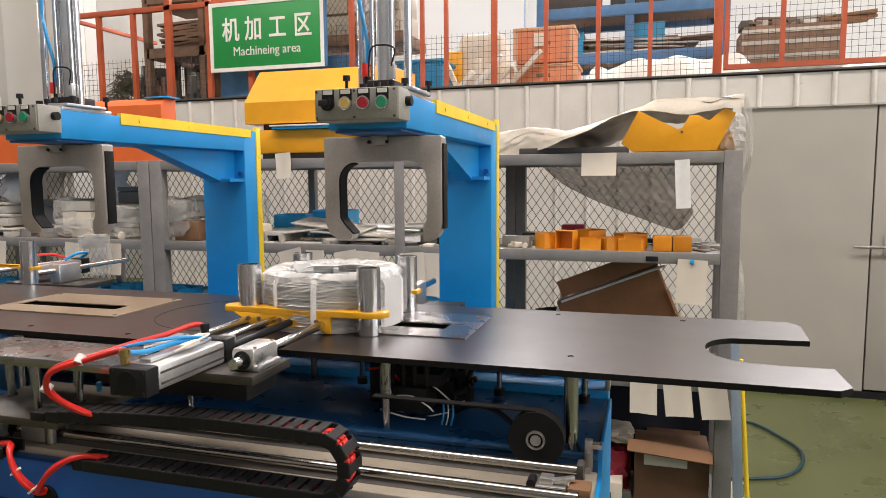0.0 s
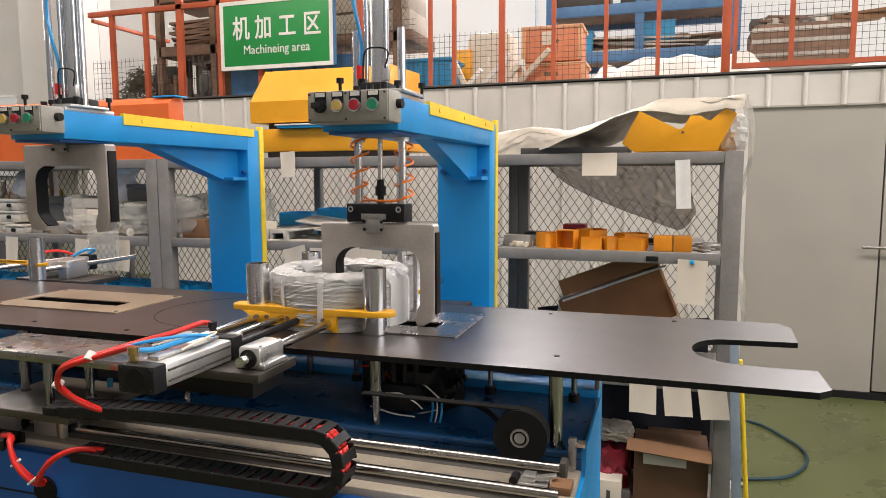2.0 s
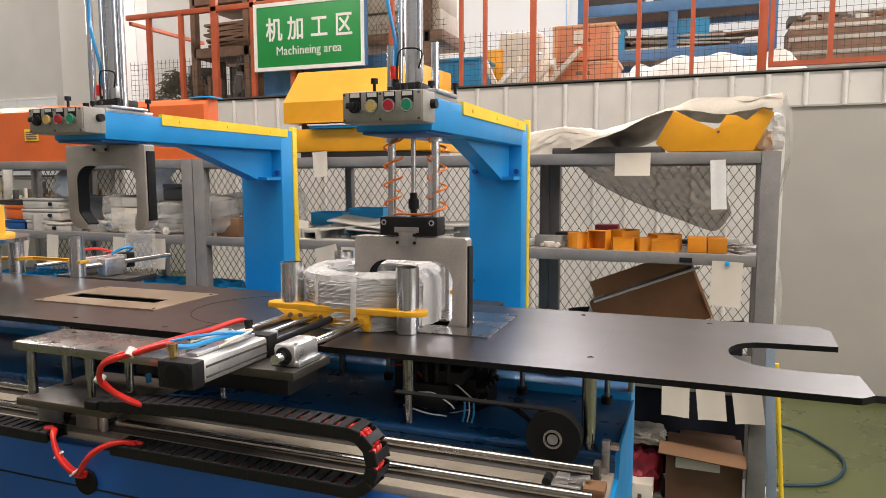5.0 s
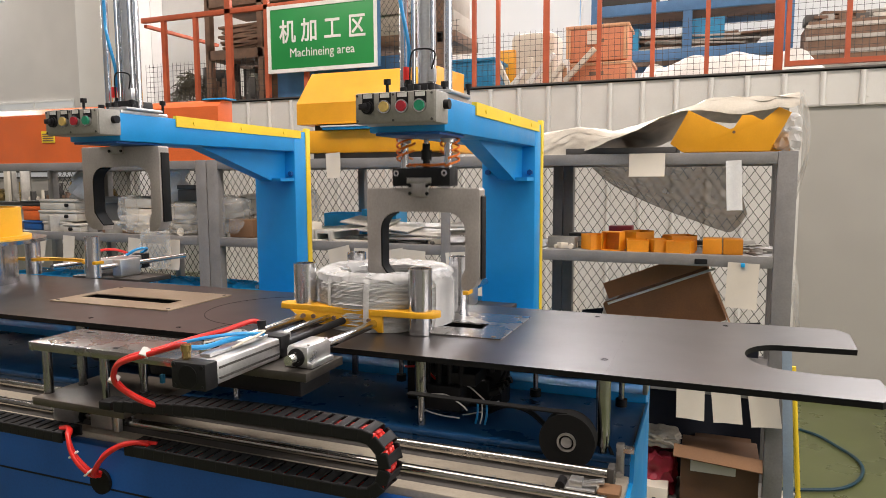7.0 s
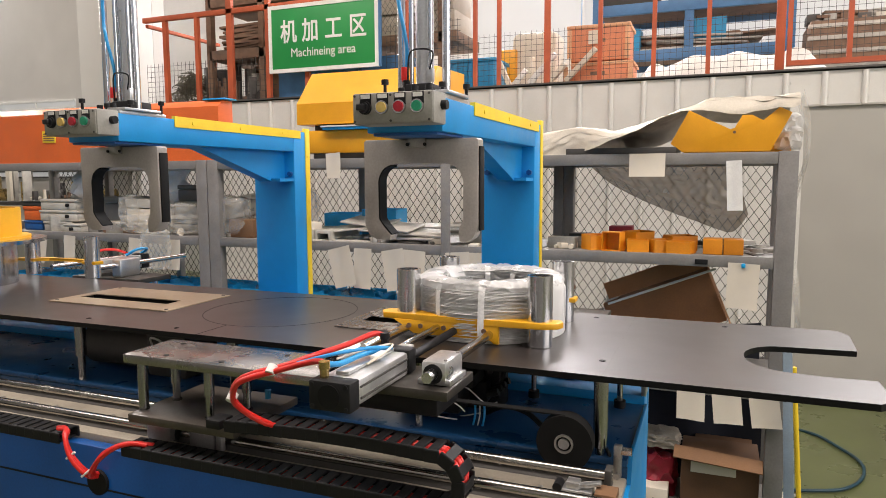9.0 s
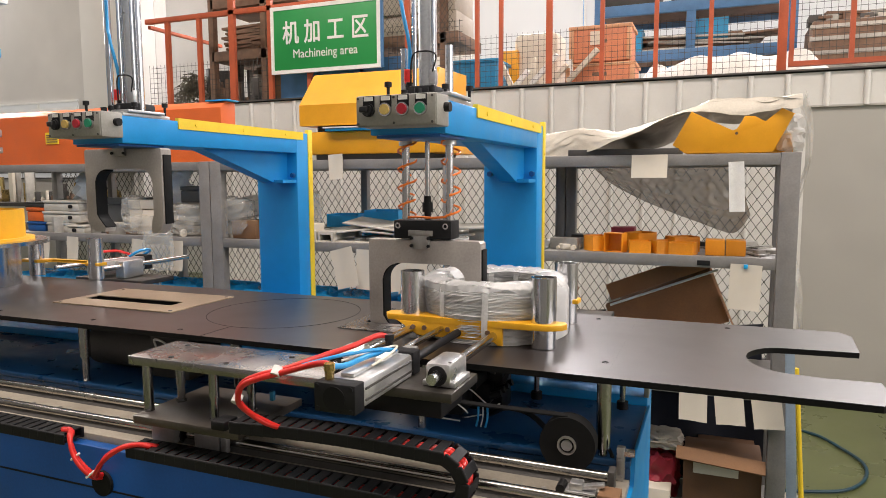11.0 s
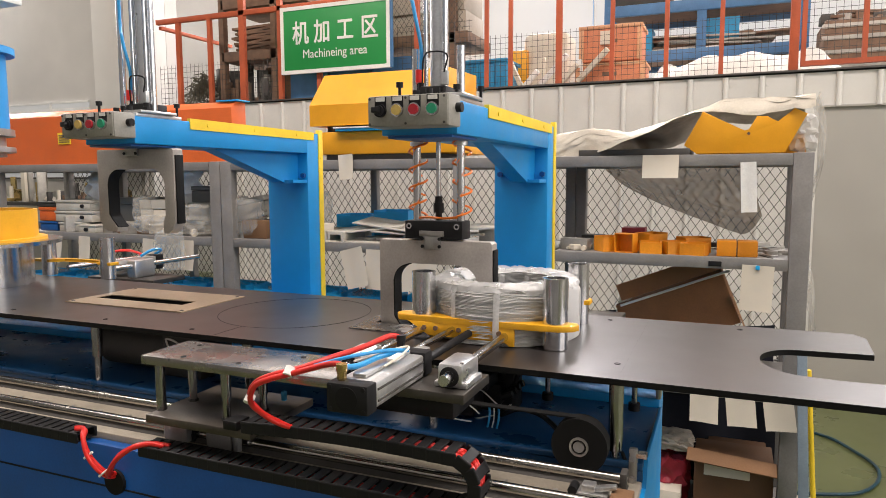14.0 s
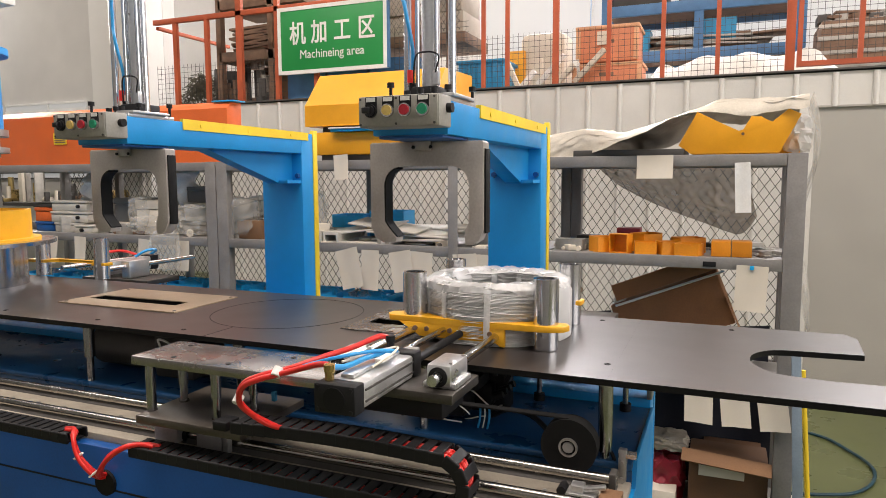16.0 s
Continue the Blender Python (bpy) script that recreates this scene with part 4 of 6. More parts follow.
    # hoses that ride with the carriage
    part("red_hose", hose(((-0.92, 1.30, 1.296), (-0.94, 1.29, 1.300), (-0.965, 1.23, 1.290), (-0.99, 1.16, 1.285), (-1.03, 1.11, 1.272), (-1.08, 1.095, 1.258), (-1.125, 1.10, 1.236),
                             (-1.15, 1.115, 1.20), (-1.145, 1.14, 1.165), (-1.125, 1.165, 1.14), (-1.11, 1.19, 1.12)), 0.0055, 10), M["red_hose"], c, "red air hose")
    part("red_hose", hose(((-0.92, 1.07, 1.293), (-0.935, 1.085, 1.296), (-0.97, 1.10, 1.287), (-1.03, 1.095, 1.268), (-1.08, 1.085, 1.253), (-1.12, 1.09, 1.232),
                             (-1.14, 1.105, 1.195), (-1.132, 1.13, 1.165), (-1.112, 1.155, 1.14), (-1.095, 1.19, 1.12)), 0.0055, 10), M["red_hose"], c, "red air hose")
    part("blue_hose", hose(((-0.895, 1.25, 1.284), (-0.905, 1.18, 1.288), (-0.915, 1.12, 1.286), (-0.93, 1.09, 1.29)), 0.0052, 10), M["blue_hose"], c, "blue sensor lead")
    part("blue_hose", hose(((-0.885, 1.26, 1.283), (-0.90, 1.20, 1.296), (-0.94, 1.13, 1.297), (-1.0, 1.11, 1.28)), 0.0035, 8), M["blue_hose"], c, "blue sensor lead")
    part("sensor_lead", hose(((-0.88, 1.15, 1.280), (-0.875, 1.22, 1.288), (-0.89, 1.27, 1.288), (-0.91, 1.21, 1.29), (-0.93, 1.13, 1.29)), 0.0022, 6), M["paper"], c)
    part("sensor_block", box((-1.215, 1.30, 1.128), (-1.205, 1.31, 1.15), 0.002), M["bluebin"], c, "small blue sensor")
    part("sensor", box((-0.89, 1.18, 1.279), (-0.876, 1.225, 1.287), 0.001), M["white"], c)
    for p in ((-1.045, 1.095, 1.268), (-1.147, 1.11, 1.20)):
        tb = rod((p[0], p[1] - 0.006, p[2] - 0.006), (p[0], p[1] + 0.006, p[2] + 0.006), 0.0095, 10)
        part("cable_tie", tb, M["white"], c)
    return c


FRONT = front_carriage()


def rear_carriage(at, label):
    """The pusher behind the table; at: the x of its middle, the y of its posts."""
    x, y = at
    c = thing("rear_pusher", (x, y + 0.2, 1.15), label, "carriage", "pushers behind the table")
    part("plate", box((x - 0.12, y + 0.14, 1.18), (x + 0.25, y + 0.32, 1.2), 0.002), M["dark_steel"], c)
    part("riser", box((x - 0.1, y + 0.16, 1.12), (x - 0.02, y + 0.3, 1.18), 0.002), M["steel"], c)
    for dx in (0.02, 0.2):
        part("spacer_post", rod((x + dx, y + 0.28, 1.05), (x + dx, y + 0.28, 1.18), 0.012, 12), M["chrome"], c)
    part("cylinder_body", box((x - 0.03, y + 0.12, 1.212), (x + 0.03, y + 0.38, 1.268), 0.005), M["alu"], c)
    part("guide_rod", rod((x + 0.11, y + 0.04, 1.25), (x + 0.11, y + (0.56 if y > 2 else 0.42), 1.25), 0.0105, 14), M["chrome"], c)
    part("guide_rod", rod((x - 0.11, y + 0.04, 1.25), (x - 0.11, y + 0.42, 1.25), 0.0105, 14), M["chrome"], c)
    part("end_cap", box((x - 0.034, y + 0.381, 1.208), (x + 0.034, y + 0.42, 1.272), 0.004), M["black"], c, "black cylinder end cap")
    part("linear_bearing", box((x + 0.085, y + 0.16, 1.2), (x + 0.135, y + 0.27, 1.275), 0.008), M["alu"], c)
    part("hose", hose(((x, y + 0.34, 1.275), (x - 0.03, y + 0.28, 1.30), (x - 0.06, y + 0.2, 1.295), (x - 0.12, y + 0.2, 1.25)), 0.006, 8), M["red_hose"], c, "red air hose")
    part("hose", hose(((x + 0.02, y + 0.3, 1.275), (x + 0.05, y + 0.34, 1.30), (x + 0.02, y + 0.42, 1.29), (x - 0.08, y + 0.42, 1.24)), 0.006, 8), M["blue_hose"], c, "blue air hose")
    yo = [(x - 0.23, y - 0.02), (x - 0.135, y - 0.024), (x - 0.10, y + 0.02), (x, y + 0.03), (x + 0.10, y + 0.02), (x + 0.135, y - 0.024), (x + 0.2, y - 0.02), (x + 0.2, y + 0.02), (x + 0.1, y + 0.042), (x - 0.1, y + 0.042), (x - 0.23, y + 0.02)]
    part("pusher_plate", slab(yo, "z", 1.278, 1.290, bevel=0.002), M["yellow"], c, "yellow-painted pusher plate")
    for dx in (-0.165, 0.165):
        part("roller_post", pipe((x + dx, y, 1.2245), (x + dx, y, 1.386), 0.0285, 0.022, 32), M["chrome"], c, "bright steel roller post")
    return c


REAR = rear_carriage((-0.848, 1.904), "rear pusher with two bright roller posts behind the coil")
rear_carriage((-2.43, 2.05), "retracted rear pusher with roller posts beside the table edge")

# ---- coil of coated wire ----
CX, CY = -0.842, 1.757


def coil():
    c = thing("wire_coil", (CX, CY, Z), "coil of pale grey coated wire strapped with white film", "wire coil")
    seg, ro, ri, h, n = 120, 0.186, 0.112, 0.134, 42
    prof = []
    for k in range(n):
        for s in range(3):
            a = (s + 0.5) / 3 * math.pi
            prof.append((ro - 0.004 + 0.004 * math.sin(a), h * (k + (s + 0.5) / 3) / n))
    m = 13
    for k in range(m):
        for s in range(3):
            a = (s + 0.5) / 3 * math.pi
            prof.append((ro - (ro - ri) * (k + (s + 0.5) / 3) / m, h + 0.0045 * math.sin(a)))
    for k in range(n):
        for s in range(2):
            prof.append((ri + 0.004 * (1 - s), h * (1 - (k + 0.25 + 0.5 * s) / n)))
    bm = bmesh.new()
    rings = []
    for i in range(seg):
        a = 2 * math.pi * i / seg
        ring = []
        for r, z in prof:
            soft = 0.010 * (1 - min(1, max(0, (h - z) / 0.022))) * (1 if r > ro - 0.004 else 0)
            j = noise.noise(Vector((math.cos(a) * 2.2, math.sin(a) * 2.2, z * 240))) * 0.0042 + noise.noise(Vector((math.cos(a) * 5, math.sin(a) * 5, z * 40))) * 0.002
            zz = z + noise.noise(Vector((math.cos(a) * 1.6, math.sin(a) * 1.6, r * 30))) * (0.007 if z > h * 0.6 else 0.002)
            ring.append(bm.verts.new((CX + (r + j - soft) * math.cos(a), CY + (r + j - soft) * math.sin(a), Z + max(0.001, zz))))
        rings.append(ring)
    for i in range(seg):
        p, q = rings[i], rings[(i + 1) % seg]
        for k in range(len(prof)):
            k2 = (k + 1) % len(prof)
            bm.faces.new((p[k], p[k2], q[k2], q[k]))
    part("wire", bm, M["wire"], c)

    def band(a_deg, width, lift, mat, name, label, jag=0.0):
        bm = bmesh.new()
        loop = [(ro + lift, 0.002), (ro + lift, 0.04), (ro + lift, h - 0.022), (ro + lift - 0.006, h - 0.004), (ro - 0.016, h + 0.006 + lift), ((ro + ri) / 2, h + 0.008 + lift), (ri + 0.012, h + 0.006 + lift), (ri - lift, h - 0.01), (ri - lift, 0.03), (ri - lift, 0.002)]
        cols = max(2, int(width / 0.008))
        vs = []
        for i in range(cols + 1):
            row = []
            for k, (r, z) in enumerate(loop):
                wv = (i / cols - 0.5) * width
                a = radians(a_deg) + (wv + jag * noise.noise(Vector((k * 1.3, a_deg, 0)))) / max(r, 0.12)
                b = noise.noise(Vector((a * 14, k * 0.9, a_deg))) * 0.003
                row.append(bm.verts.new((CX + (r + b) * math.cos(a), CY + (r + b) * math.sin(a), Z + z + b)))
            vs.append(row)
        for i in range(cols):
            for k in range(len(loop) - 1):
                bm.faces.new((vs[i][k], vs[i + 1][k], vs[i + 1][k + 1], vs[i][k + 1]))
        bmesh.ops.solidify(bm, geom=list(bm.faces), thickness=0.0008)
        part(name, bm, M[mat], c, label)

    # loose clear film over the top edge
    bm = bmesh.new()
    loop = [(ro + 0.001, h - 0.010), (ro - 0.005, h + 0.001), (ro - 0.014, h + 0.008), ((ro + ri) / 2 + 0.012, h + 0.010), ((ro + ri) / 2 - 0.01, h + 0.009), (ri + 0.010, h + 0.004)]
    ring = []
    for i in range(180):
        a = 2 * math.pi * i / 180
        ca, sa = math.cos(a), math.sin(a)
        row = []
        for k, (r, z) in enumerate(loop):
            b = (0.5 - abs(noise.noise(Vector((ca * 7, sa * 7, k * 0.35))))) * 0.008 + noise.noise(Vector((ca * 16, sa * 16, k * 0.8))) * 0.003
            drop = noise.noise(Vector((ca * 3, sa * 3, 5))) * 0.014 if k == 0 else 0
            row.append(bm.verts.new((CX + (r + b * 0.5) * ca, CY + (r + b * 0.5) * sa, Z + z + b + drop)))
        ring.append(row)
    for i in range(180):
        p, q = ring[i], ring[(i + 1) % 180]
        for k in range(len(loop) - 1):
            bm.faces.new((p[k], q[k], q[k + 1], p[k + 1]))
    part("film_cover", bm, M["coil_film"], c, "crumpled clear film over the top edge")
    for a in (246, 281, 318, 8, 40, 75, 112, 150, 195, 222):
        band(a, 0.015, 0.0035, "film", "strap", "white strapping film", 0.004)
    band(326, 0.03, 0.0045, "wrap_film", "film_wrap", "crumpled white wrapping film", 0.02)
    band(350, 0.09, 0.0045, "wrap_film", "film_wrap", "crumpled white wrapping film", 0.02)
    band(165, 0.07, 0.006, "wrap_film", "film_wrap", "crumpled white wrapping film", 0.03)
    return c


COIL = coil()

# ---- energy chain: links along a U that the carriage pulls ----
chain = thing("cable_chain", (-0.9, 1.17, 1.0), "black plastic cable chain with red hoses inside", "cable chain")
CR, CZ, CYN = 0.050, 1.018, 1.198
X0, XC, XB = -1.195, -1.245, -0.612
PITCH = 0.0275
TOTAL = (XB - X0) + math.pi * CR + (XB - XC)


def link_mesh():
    bm = bmesh.new()
    for s in (-1, 1):
        box((-0.0155, s * 0.026 - 0.003, -0.013), (0.0155, s * 0.026 + 0.003, 0.013), 0.003, bm)
    box((-0.012, -0.027, 0.0085), (0.008, 0.027, 0.0125), 0.001, bm)
    box((-0.011, -0.027, -0.0125), (0.008, 0.027, -0.0085), 0.001, bm)
    me = bpy.data.meshes.new("mesh")
    bm.to_mesh(me)
    bm.free()
    me.materials.append(M["black"])
    return me


def hose_mesh():
    bm = bmesh.new()
    for y, r in ((-0.012, 0.0055), (0.004, 0.0055), (0.015, 0.0045)):
        rod((-0.015, y, -0.001), (0.015, y, -0.001), r, 8, bm)
    me = bpy.data.meshes.new("mesh")
    bm.to_mesh(me)
    bm.free()
    me.materials.append(M["red_hose"])
    me.shade_smooth()
    return me


LINKME, HOSEME = link_mesh(), hose_mesh()
LINKS = []
for k in range(int(TOTAL / PITCH)):
    ob = new("chain_link", LINKME)
    ob.parent = chain
    hs = new("hose_piece", HOSEME)
    hs.parent = ob
    LINKS.append(ob)


def link_pose(s, dx):
    """The pose of a link at the arc length s when the carriage stands dx from its first stop."""
    xb = XB + dx / 2
    # the free run stands a little higher while it is long
    rz = CR + 0.007 * max(0, 1 - dx / 0.308)
    run, bend = xb - X0, math.pi * CR
    if s < run:
        x, z, a = X0 + s, CZ, 0
    elif s < run + bend:
        a = (s - run) / CR
        x, z = xb + CR * math.sin(a), CZ + rz * (1 - math.cos(a))
    else:
        a, d = math.pi, s - run - bend
        f = min(1, d / (xb - XC - dx))
        top = CZ + 2 * rz
        x, z = xb - d, top + (1.110 - top) * f * f + 0.006 * math.sin(f * math.pi)
    return pose(x + 0.9, CYN - 1.17, z - 1.0, 0, -math.degrees(a), 0)


cable = thing("red_cable_loop", (-1.35, 1.19, 1.0), "tied red hoses that hang from a hole in the blue panel", "hose")
for pts in (((-1.13, 1.198, 1.03), (-1.165, 1.185, 1.034), (-1.20, 1.17, 1.03), (-1.245, 1.164, 1.004), (-1.275, 1.166, 0.968), (-1.292, 1.18, 0.946), (-1.296, 1.21, 0.938)),
            ((-1.14, 1.188, 1.031), (-1.17, 1.176, 1.036), (-1.205, 1.162, 1.026), (-1.25, 1.158, 0.994), (-1.284, 1.164, 0.955), (-1.30, 1.185, 0.938), (-1.30, 1.21, 0.932)),
            ((-1.304, 1.21, 0.936), (-1.306, 1.18, 0.946), (-1.325, 1.166, 0.972), (-1.345, 1.163, 0.998), (-1.365, 1.17, 1.028), (-1.385, 1.19, 1.036), (-1.42, 1.198, 1.03)),
            ((-1.298, 1.21, 0.930), (-1.300, 1.176, 0.940), (-1.316, 1.160, 0.964), (-1.338, 1.157, 0.992), (-1.356, 1.164, 1.024), (-1.375, 1.186, 1.034), (-1.41, 1.190, 1.03))):
    part("hose", hose(pts, 0.0055, 10), M["red_hose"], cable, "red air hose")
part("grommet", rod((-1.30, 1.1995, 0.918), (-1.30, 1.192, 0.918), 0.030, 24), M["rubber"], cable, "black rubber grommet")
for p in ((-1.338, 1.161, 0.990), (-1.30, 1.166, 0.952)):
    part("cable_tie", rod((p[0] - 0.010, p[1] - 0.004, p[2] - 0.008), (p[0] + 0.010, p[1] + 0.002, p[2] + 0.008), 0.0028, 8), M["white"], cable)
chain2 = thing("rear_cable_chain", (-1.9, 1.19, 1.0), "black plastic cable chain that lies on the machine ledge", "cable chain")
for k in range(30):
    ob = new("chain_link", LINKME)
    ob.parent = chain2
    ob.location = (-1.40 - PITCH * k + 1.9, CYN - 1.19, 0.018)

# ---- head of the next station at the far end ----
far = thing("coiling_head", (-2.587, 1.75, Z), "steel spindle with a yellow drum under a blue press head", "machine")
part("spindle", rod((-2.587, 1.75, Z + 0.001), (-2.587, 1.75, 1.375), 0.185, 48), M["chrome"], far, "bright turned spindle")
part("disc", rod((-2.587, 1.75, 1.378), (-2.587, 1.75, 1.392), 0.285, 64), M["chrome"], far, "bright flange disc")
part("drum", pipe((-2.587, 1.75, 1.4), (-2.587, 1.75, 1.505), 0.205, 0.192, 56), M["yellow"], far, "yellow drum")
part("drum_rim", pipe((-2.587, 1.75, 1.3925), (-2.587, 1.75, 1.402), 0.235, 0.19, 56), M["yellow"], far)
part("hole", rod((-2.447, 1.626, 1.30), (-2.442, 1.622, 1.30), 0.008, 12), M["black"], far)
part("press_body", rod((-2.587, 1.75, 1.80), (-2.587, 1.75, 2.07), 0.135, 40), M["blue"], far, "blue press head")
part("press_flange", rod((-2.587, 1.75, 2.07), (-2.587, 1.75, 2.095), 0.165, 40), M["blue"], far)
part("clamp_ring", rod((-2.587, 1.75, 1.775), (-2.587, 1.75, 1.80), 0.15, 40), M["steel"], far)
part("chuck", rod((-2.587, 1.75, 1.70), (-2.587, 1.75, 1.775), 0.12, 32), M["steel"], far)
part("chuck_ring", rod((-2.587, 1.75, 1.715), (-2.587, 1.75, 1.735), 0.15, 32), M["steel"], far)
for dx in (-0.09, 0.09):
    part("guide_rod", rod((-2.587 + dx, 1.70, 1.44), (-2.587 + dx, 1.70, 1.70), 0.016, 16), M["chrome"], far)
part("top_frame", box((-2.817, 1.62, 2.25), (-2.427, 1.88, 2.28), 0.003), M["white"], far)
for x in (-2.807, -2.447):
    part("frame_post", box((x - 0.012, 1.63, 2.095), (x + 0.012, 1.655, 2.25), 0.002), M["alu"], far)

# ---- mesh-backed shelving behind the machine ----
SY0, SY1 = 3.08, 3.66


def diamond(x0, x1, z0, z1, y, w=0.046, h=0.066, r=0.0015):
    """Expanded-metal netting: two sets of slanting strands."""
    bm = bmesh.new()
    k = h / w
    for s in (1, -1):
        c = -int((x1 - x0) / w + (z1 - z0) / h) - 2
        while c * h < (x1 - x0) * k + (z1 - z0):
            off = c * h
            pts = []
            for x in (x0, x1):
                pts.append((x, z0 + off + s * k * (x - x0) + (0 if s > 0 else (x1 - x0) * k)))
            (xa, za), (xb, zb) = pts
            lo_t, hi_t = 0.0, 1.0
            dz = zb - za
            t0, t1 = sorted(((z0 - za) / dz, (z1 - za) / dz))
            lo_t, hi_t = max(lo_t, t0), min(hi_t, t1)
            if hi_t - lo_t > 0.002:
                a = Vector((xa + (xb - xa) * lo_t, y, za + dz * lo_t))
                b = Vector((xa + (xb - xa) * hi_t, y, za + dz * hi_t))
                d = (b - a).normalized()
                n = Vector((-d.z, 0, d.x)) * r
                o = Vector((0, r, 0))
                v = [bm.verts.new(p + q) for p in (a, b) for q in (n + o, -n + o, -n - o, n - o)]
                for i in range(4):
                    bm.faces.new((v[i], v[(i + 1) % 4], v[4 + (i + 1) % 4], v[4 + i]))
            c += 1
    return bm


def shelving(x0, x1, mids, label, fronts=(), bare=()):
    s = thing("mesh_shelving", ((x0 + x1) / 2, (SY0 + SY1) / 2, 0), label, "shelf", "mesh shelving in a row")
    for x in (x0, x1):
        for y in (SY0, SY1):
            if y == SY0 and x in bare:
                continue
            w = 0.036 if y == SY0 else 0.025
            sx = 1 if x == x0 else -1
            part("upright", box((min(x, x + sx * 2 * w), y - (0 if y == SY0 else 0.05), 0), (max(x, x + sx * 2 * w), y + (0.05 if y == SY0 else 0), 1.71), 0.003), M["shelf"], s)
    for x in mids:
        part("upright", box((x - 0.02, SY1 - 0.045, 0), (x + 0.02, SY1 - 0.002, 1.66), 0.002), M["shelf"], s)
    for x in fronts:
        part("upright", box((x - 0.024, SY0 - 0.006, 0), (x + 0.024, SY0 - 0.0025, 1.71), 0.001), M["shelf"], s)
        part("upright", box((x - 0.024, SY0 - 0.0024, 0), (x - 0.019, SY0 + 0.045, 1.65), 0.001), M["shelf"], s)
    for z, nm in ((1.66, "top_deck"), (1.242, "shelf_deck"), (0.70, "shelf_deck"), (0.08, "shelf_deck")):
        part(nm, box((x0 + 0.005, SY0 + 0.012, z + 0.034), (x1 - 0.005, SY1 - 0.052, z + 0.045), 0.001), M["shelf"], s)
        part("front_beam", box((x0 + (0.001 if x0 in bare else 0.073), SY0 - 0.002, z), (x1 - (0.001 if x1 in bare else 0.073), SY0 + 0.03, z + 0.048), 0.003), M["shelf"], s)
        part("rear_beam", box((x0 + 0.05, SY1 - 0.03, z), (x1 - 0.05, SY1 - 0.004, z + 0.045), 0.003), M["shelf"], s)
    part("netting", diamond(x0 + 0.03, x1 - 0.03, 0.32, 1.68, SY1 + 0.004), M["mesh"], s, "dark diamond-mesh backing")
    return s


shelving(-0.73, 0.295, (), "grey steel shelving with diamond-mesh backing, full of parts", bare=(-0.73,))
shelving(-2.575, -0.735, (-1.916,), "grey steel shelving with diamond-mesh backing, full of parts", (-1.179,), (-0.735,))
shelving(-4.45, -2.58, (-3.3, -3.9), "grey steel shelving with diamond-mesh backing, full of parts")


# ---- things on the shelving ----
def note(x, z0, w, h, y=SY0 - 0.008, tilt=0.0, mat="paper", label="pale paper note clipped to the shelf", curl=0.012):
    def at(u, v):
        px, pz = (u - 0.5) * w, -v * h
        c, s = math.cos(radians(tilt)), math.sin(radians(tilt))
        return Vector((x + px * c - pz * s, y - curl * v * v * (0.5 + u) + 0.004 * math.sin(u * 5), z0 + px * s + pz * c))
    return solo("paper_note", sheet(5, 5, at, 0.0008), M[mat], (x, y, z0 - h), label, "paper", "paper notes on the shelving")


note(-0.272, 1.708, 0.145, 0.096)
note(0.062, 1.675, 0.058, 0.20, tilt=3, mat="white", label="long white paper tag hung on the shelf edge")
note(0.115, 1.262, 0.118, 0.185, tilt=-2)
note(-1.78, 1.735, 0.085, 0.125, tilt=4, mat="paper")
note(-0.865, 1.66, 0.11, 0.19, tilt=0, mat="paper")
for x, t, w, h in ((-1.76, 14, 0.13, 0.2), (-1.62, 0, 0.10, 0.20), (-1.46, 10, 0.12, 0.2), (-1.34, -3, 0.12, 0.19), (-1.12, 5, 0.12, 0.19), (-1.02, 0, 0.11, 0.2)):
    note(x, 1.262, w, h, tilt=t)
for x in (-3.62, -3.1, -2.82, -3.86):
    note(x, 1.27, 0.10, 0.17, tilt=R.uniform(-5, 5))
for x, t in ((-0.07, 1), (0.065, 6), (0.205, 8)):
    note(x, 0.742, 0.112, 0.15, tilt=t, y=3.07)
clipb = box((0.105, SY0 - 0.014, 1.245), (0.12, SY0 - 0.004, 1.262), 0.002)
solo("binder_clip", clipb, M["cyanbin"], (0.11, SY0, 1.235), "small teal binder clip on a paper note", "clip")
solo("shelf_label", box((-0.072, SY0 - 0.006, 1.251), (-0.022, SY0 - 0.002, 1.272), 0.001), M["black"], (-0.05, SY0, 1.25), "small dark label plate on the shelf beam", "label")

# yellow cut plate that lies on the top deck
vb = slab([(-0.185, 1.748), (-0.115, 1.884), (0.045, 1.80), (0.062, 1.806), (0.088, 1.858), (0.125, 1.857), (0.165, 1.832), (0.222, 1.884), (0.268, 1.862), (0.195, 1.712), (-0.135, 1.712)], "y", 3.12, 3.135, bevel=0.002)
yb = thing("yellow_bracket", (0.05, 3.15, 1.706), "yellow-painted notched steel bracket on the shelf top", "bracket")
part("front_plate", vb, M["hood"], yb)
part("rear_plate", slab([(0.13, 1.712), (0.28, 1.712), (0.27, 1.79), (0.20, 1.80)], "y", 3.24, 3.255, bevel=0.002), M["hood"], yb)
part("cross_plate", box((-0.13, 3.137, 1.708), (0.19, 3.24, 1.722), 0.002), M["hood"], yb)
part("hole", rod((0.06, 3.1195, 1.79), (0.06, 3.117, 1.79), 0.006, 10), M["rust"], yb)


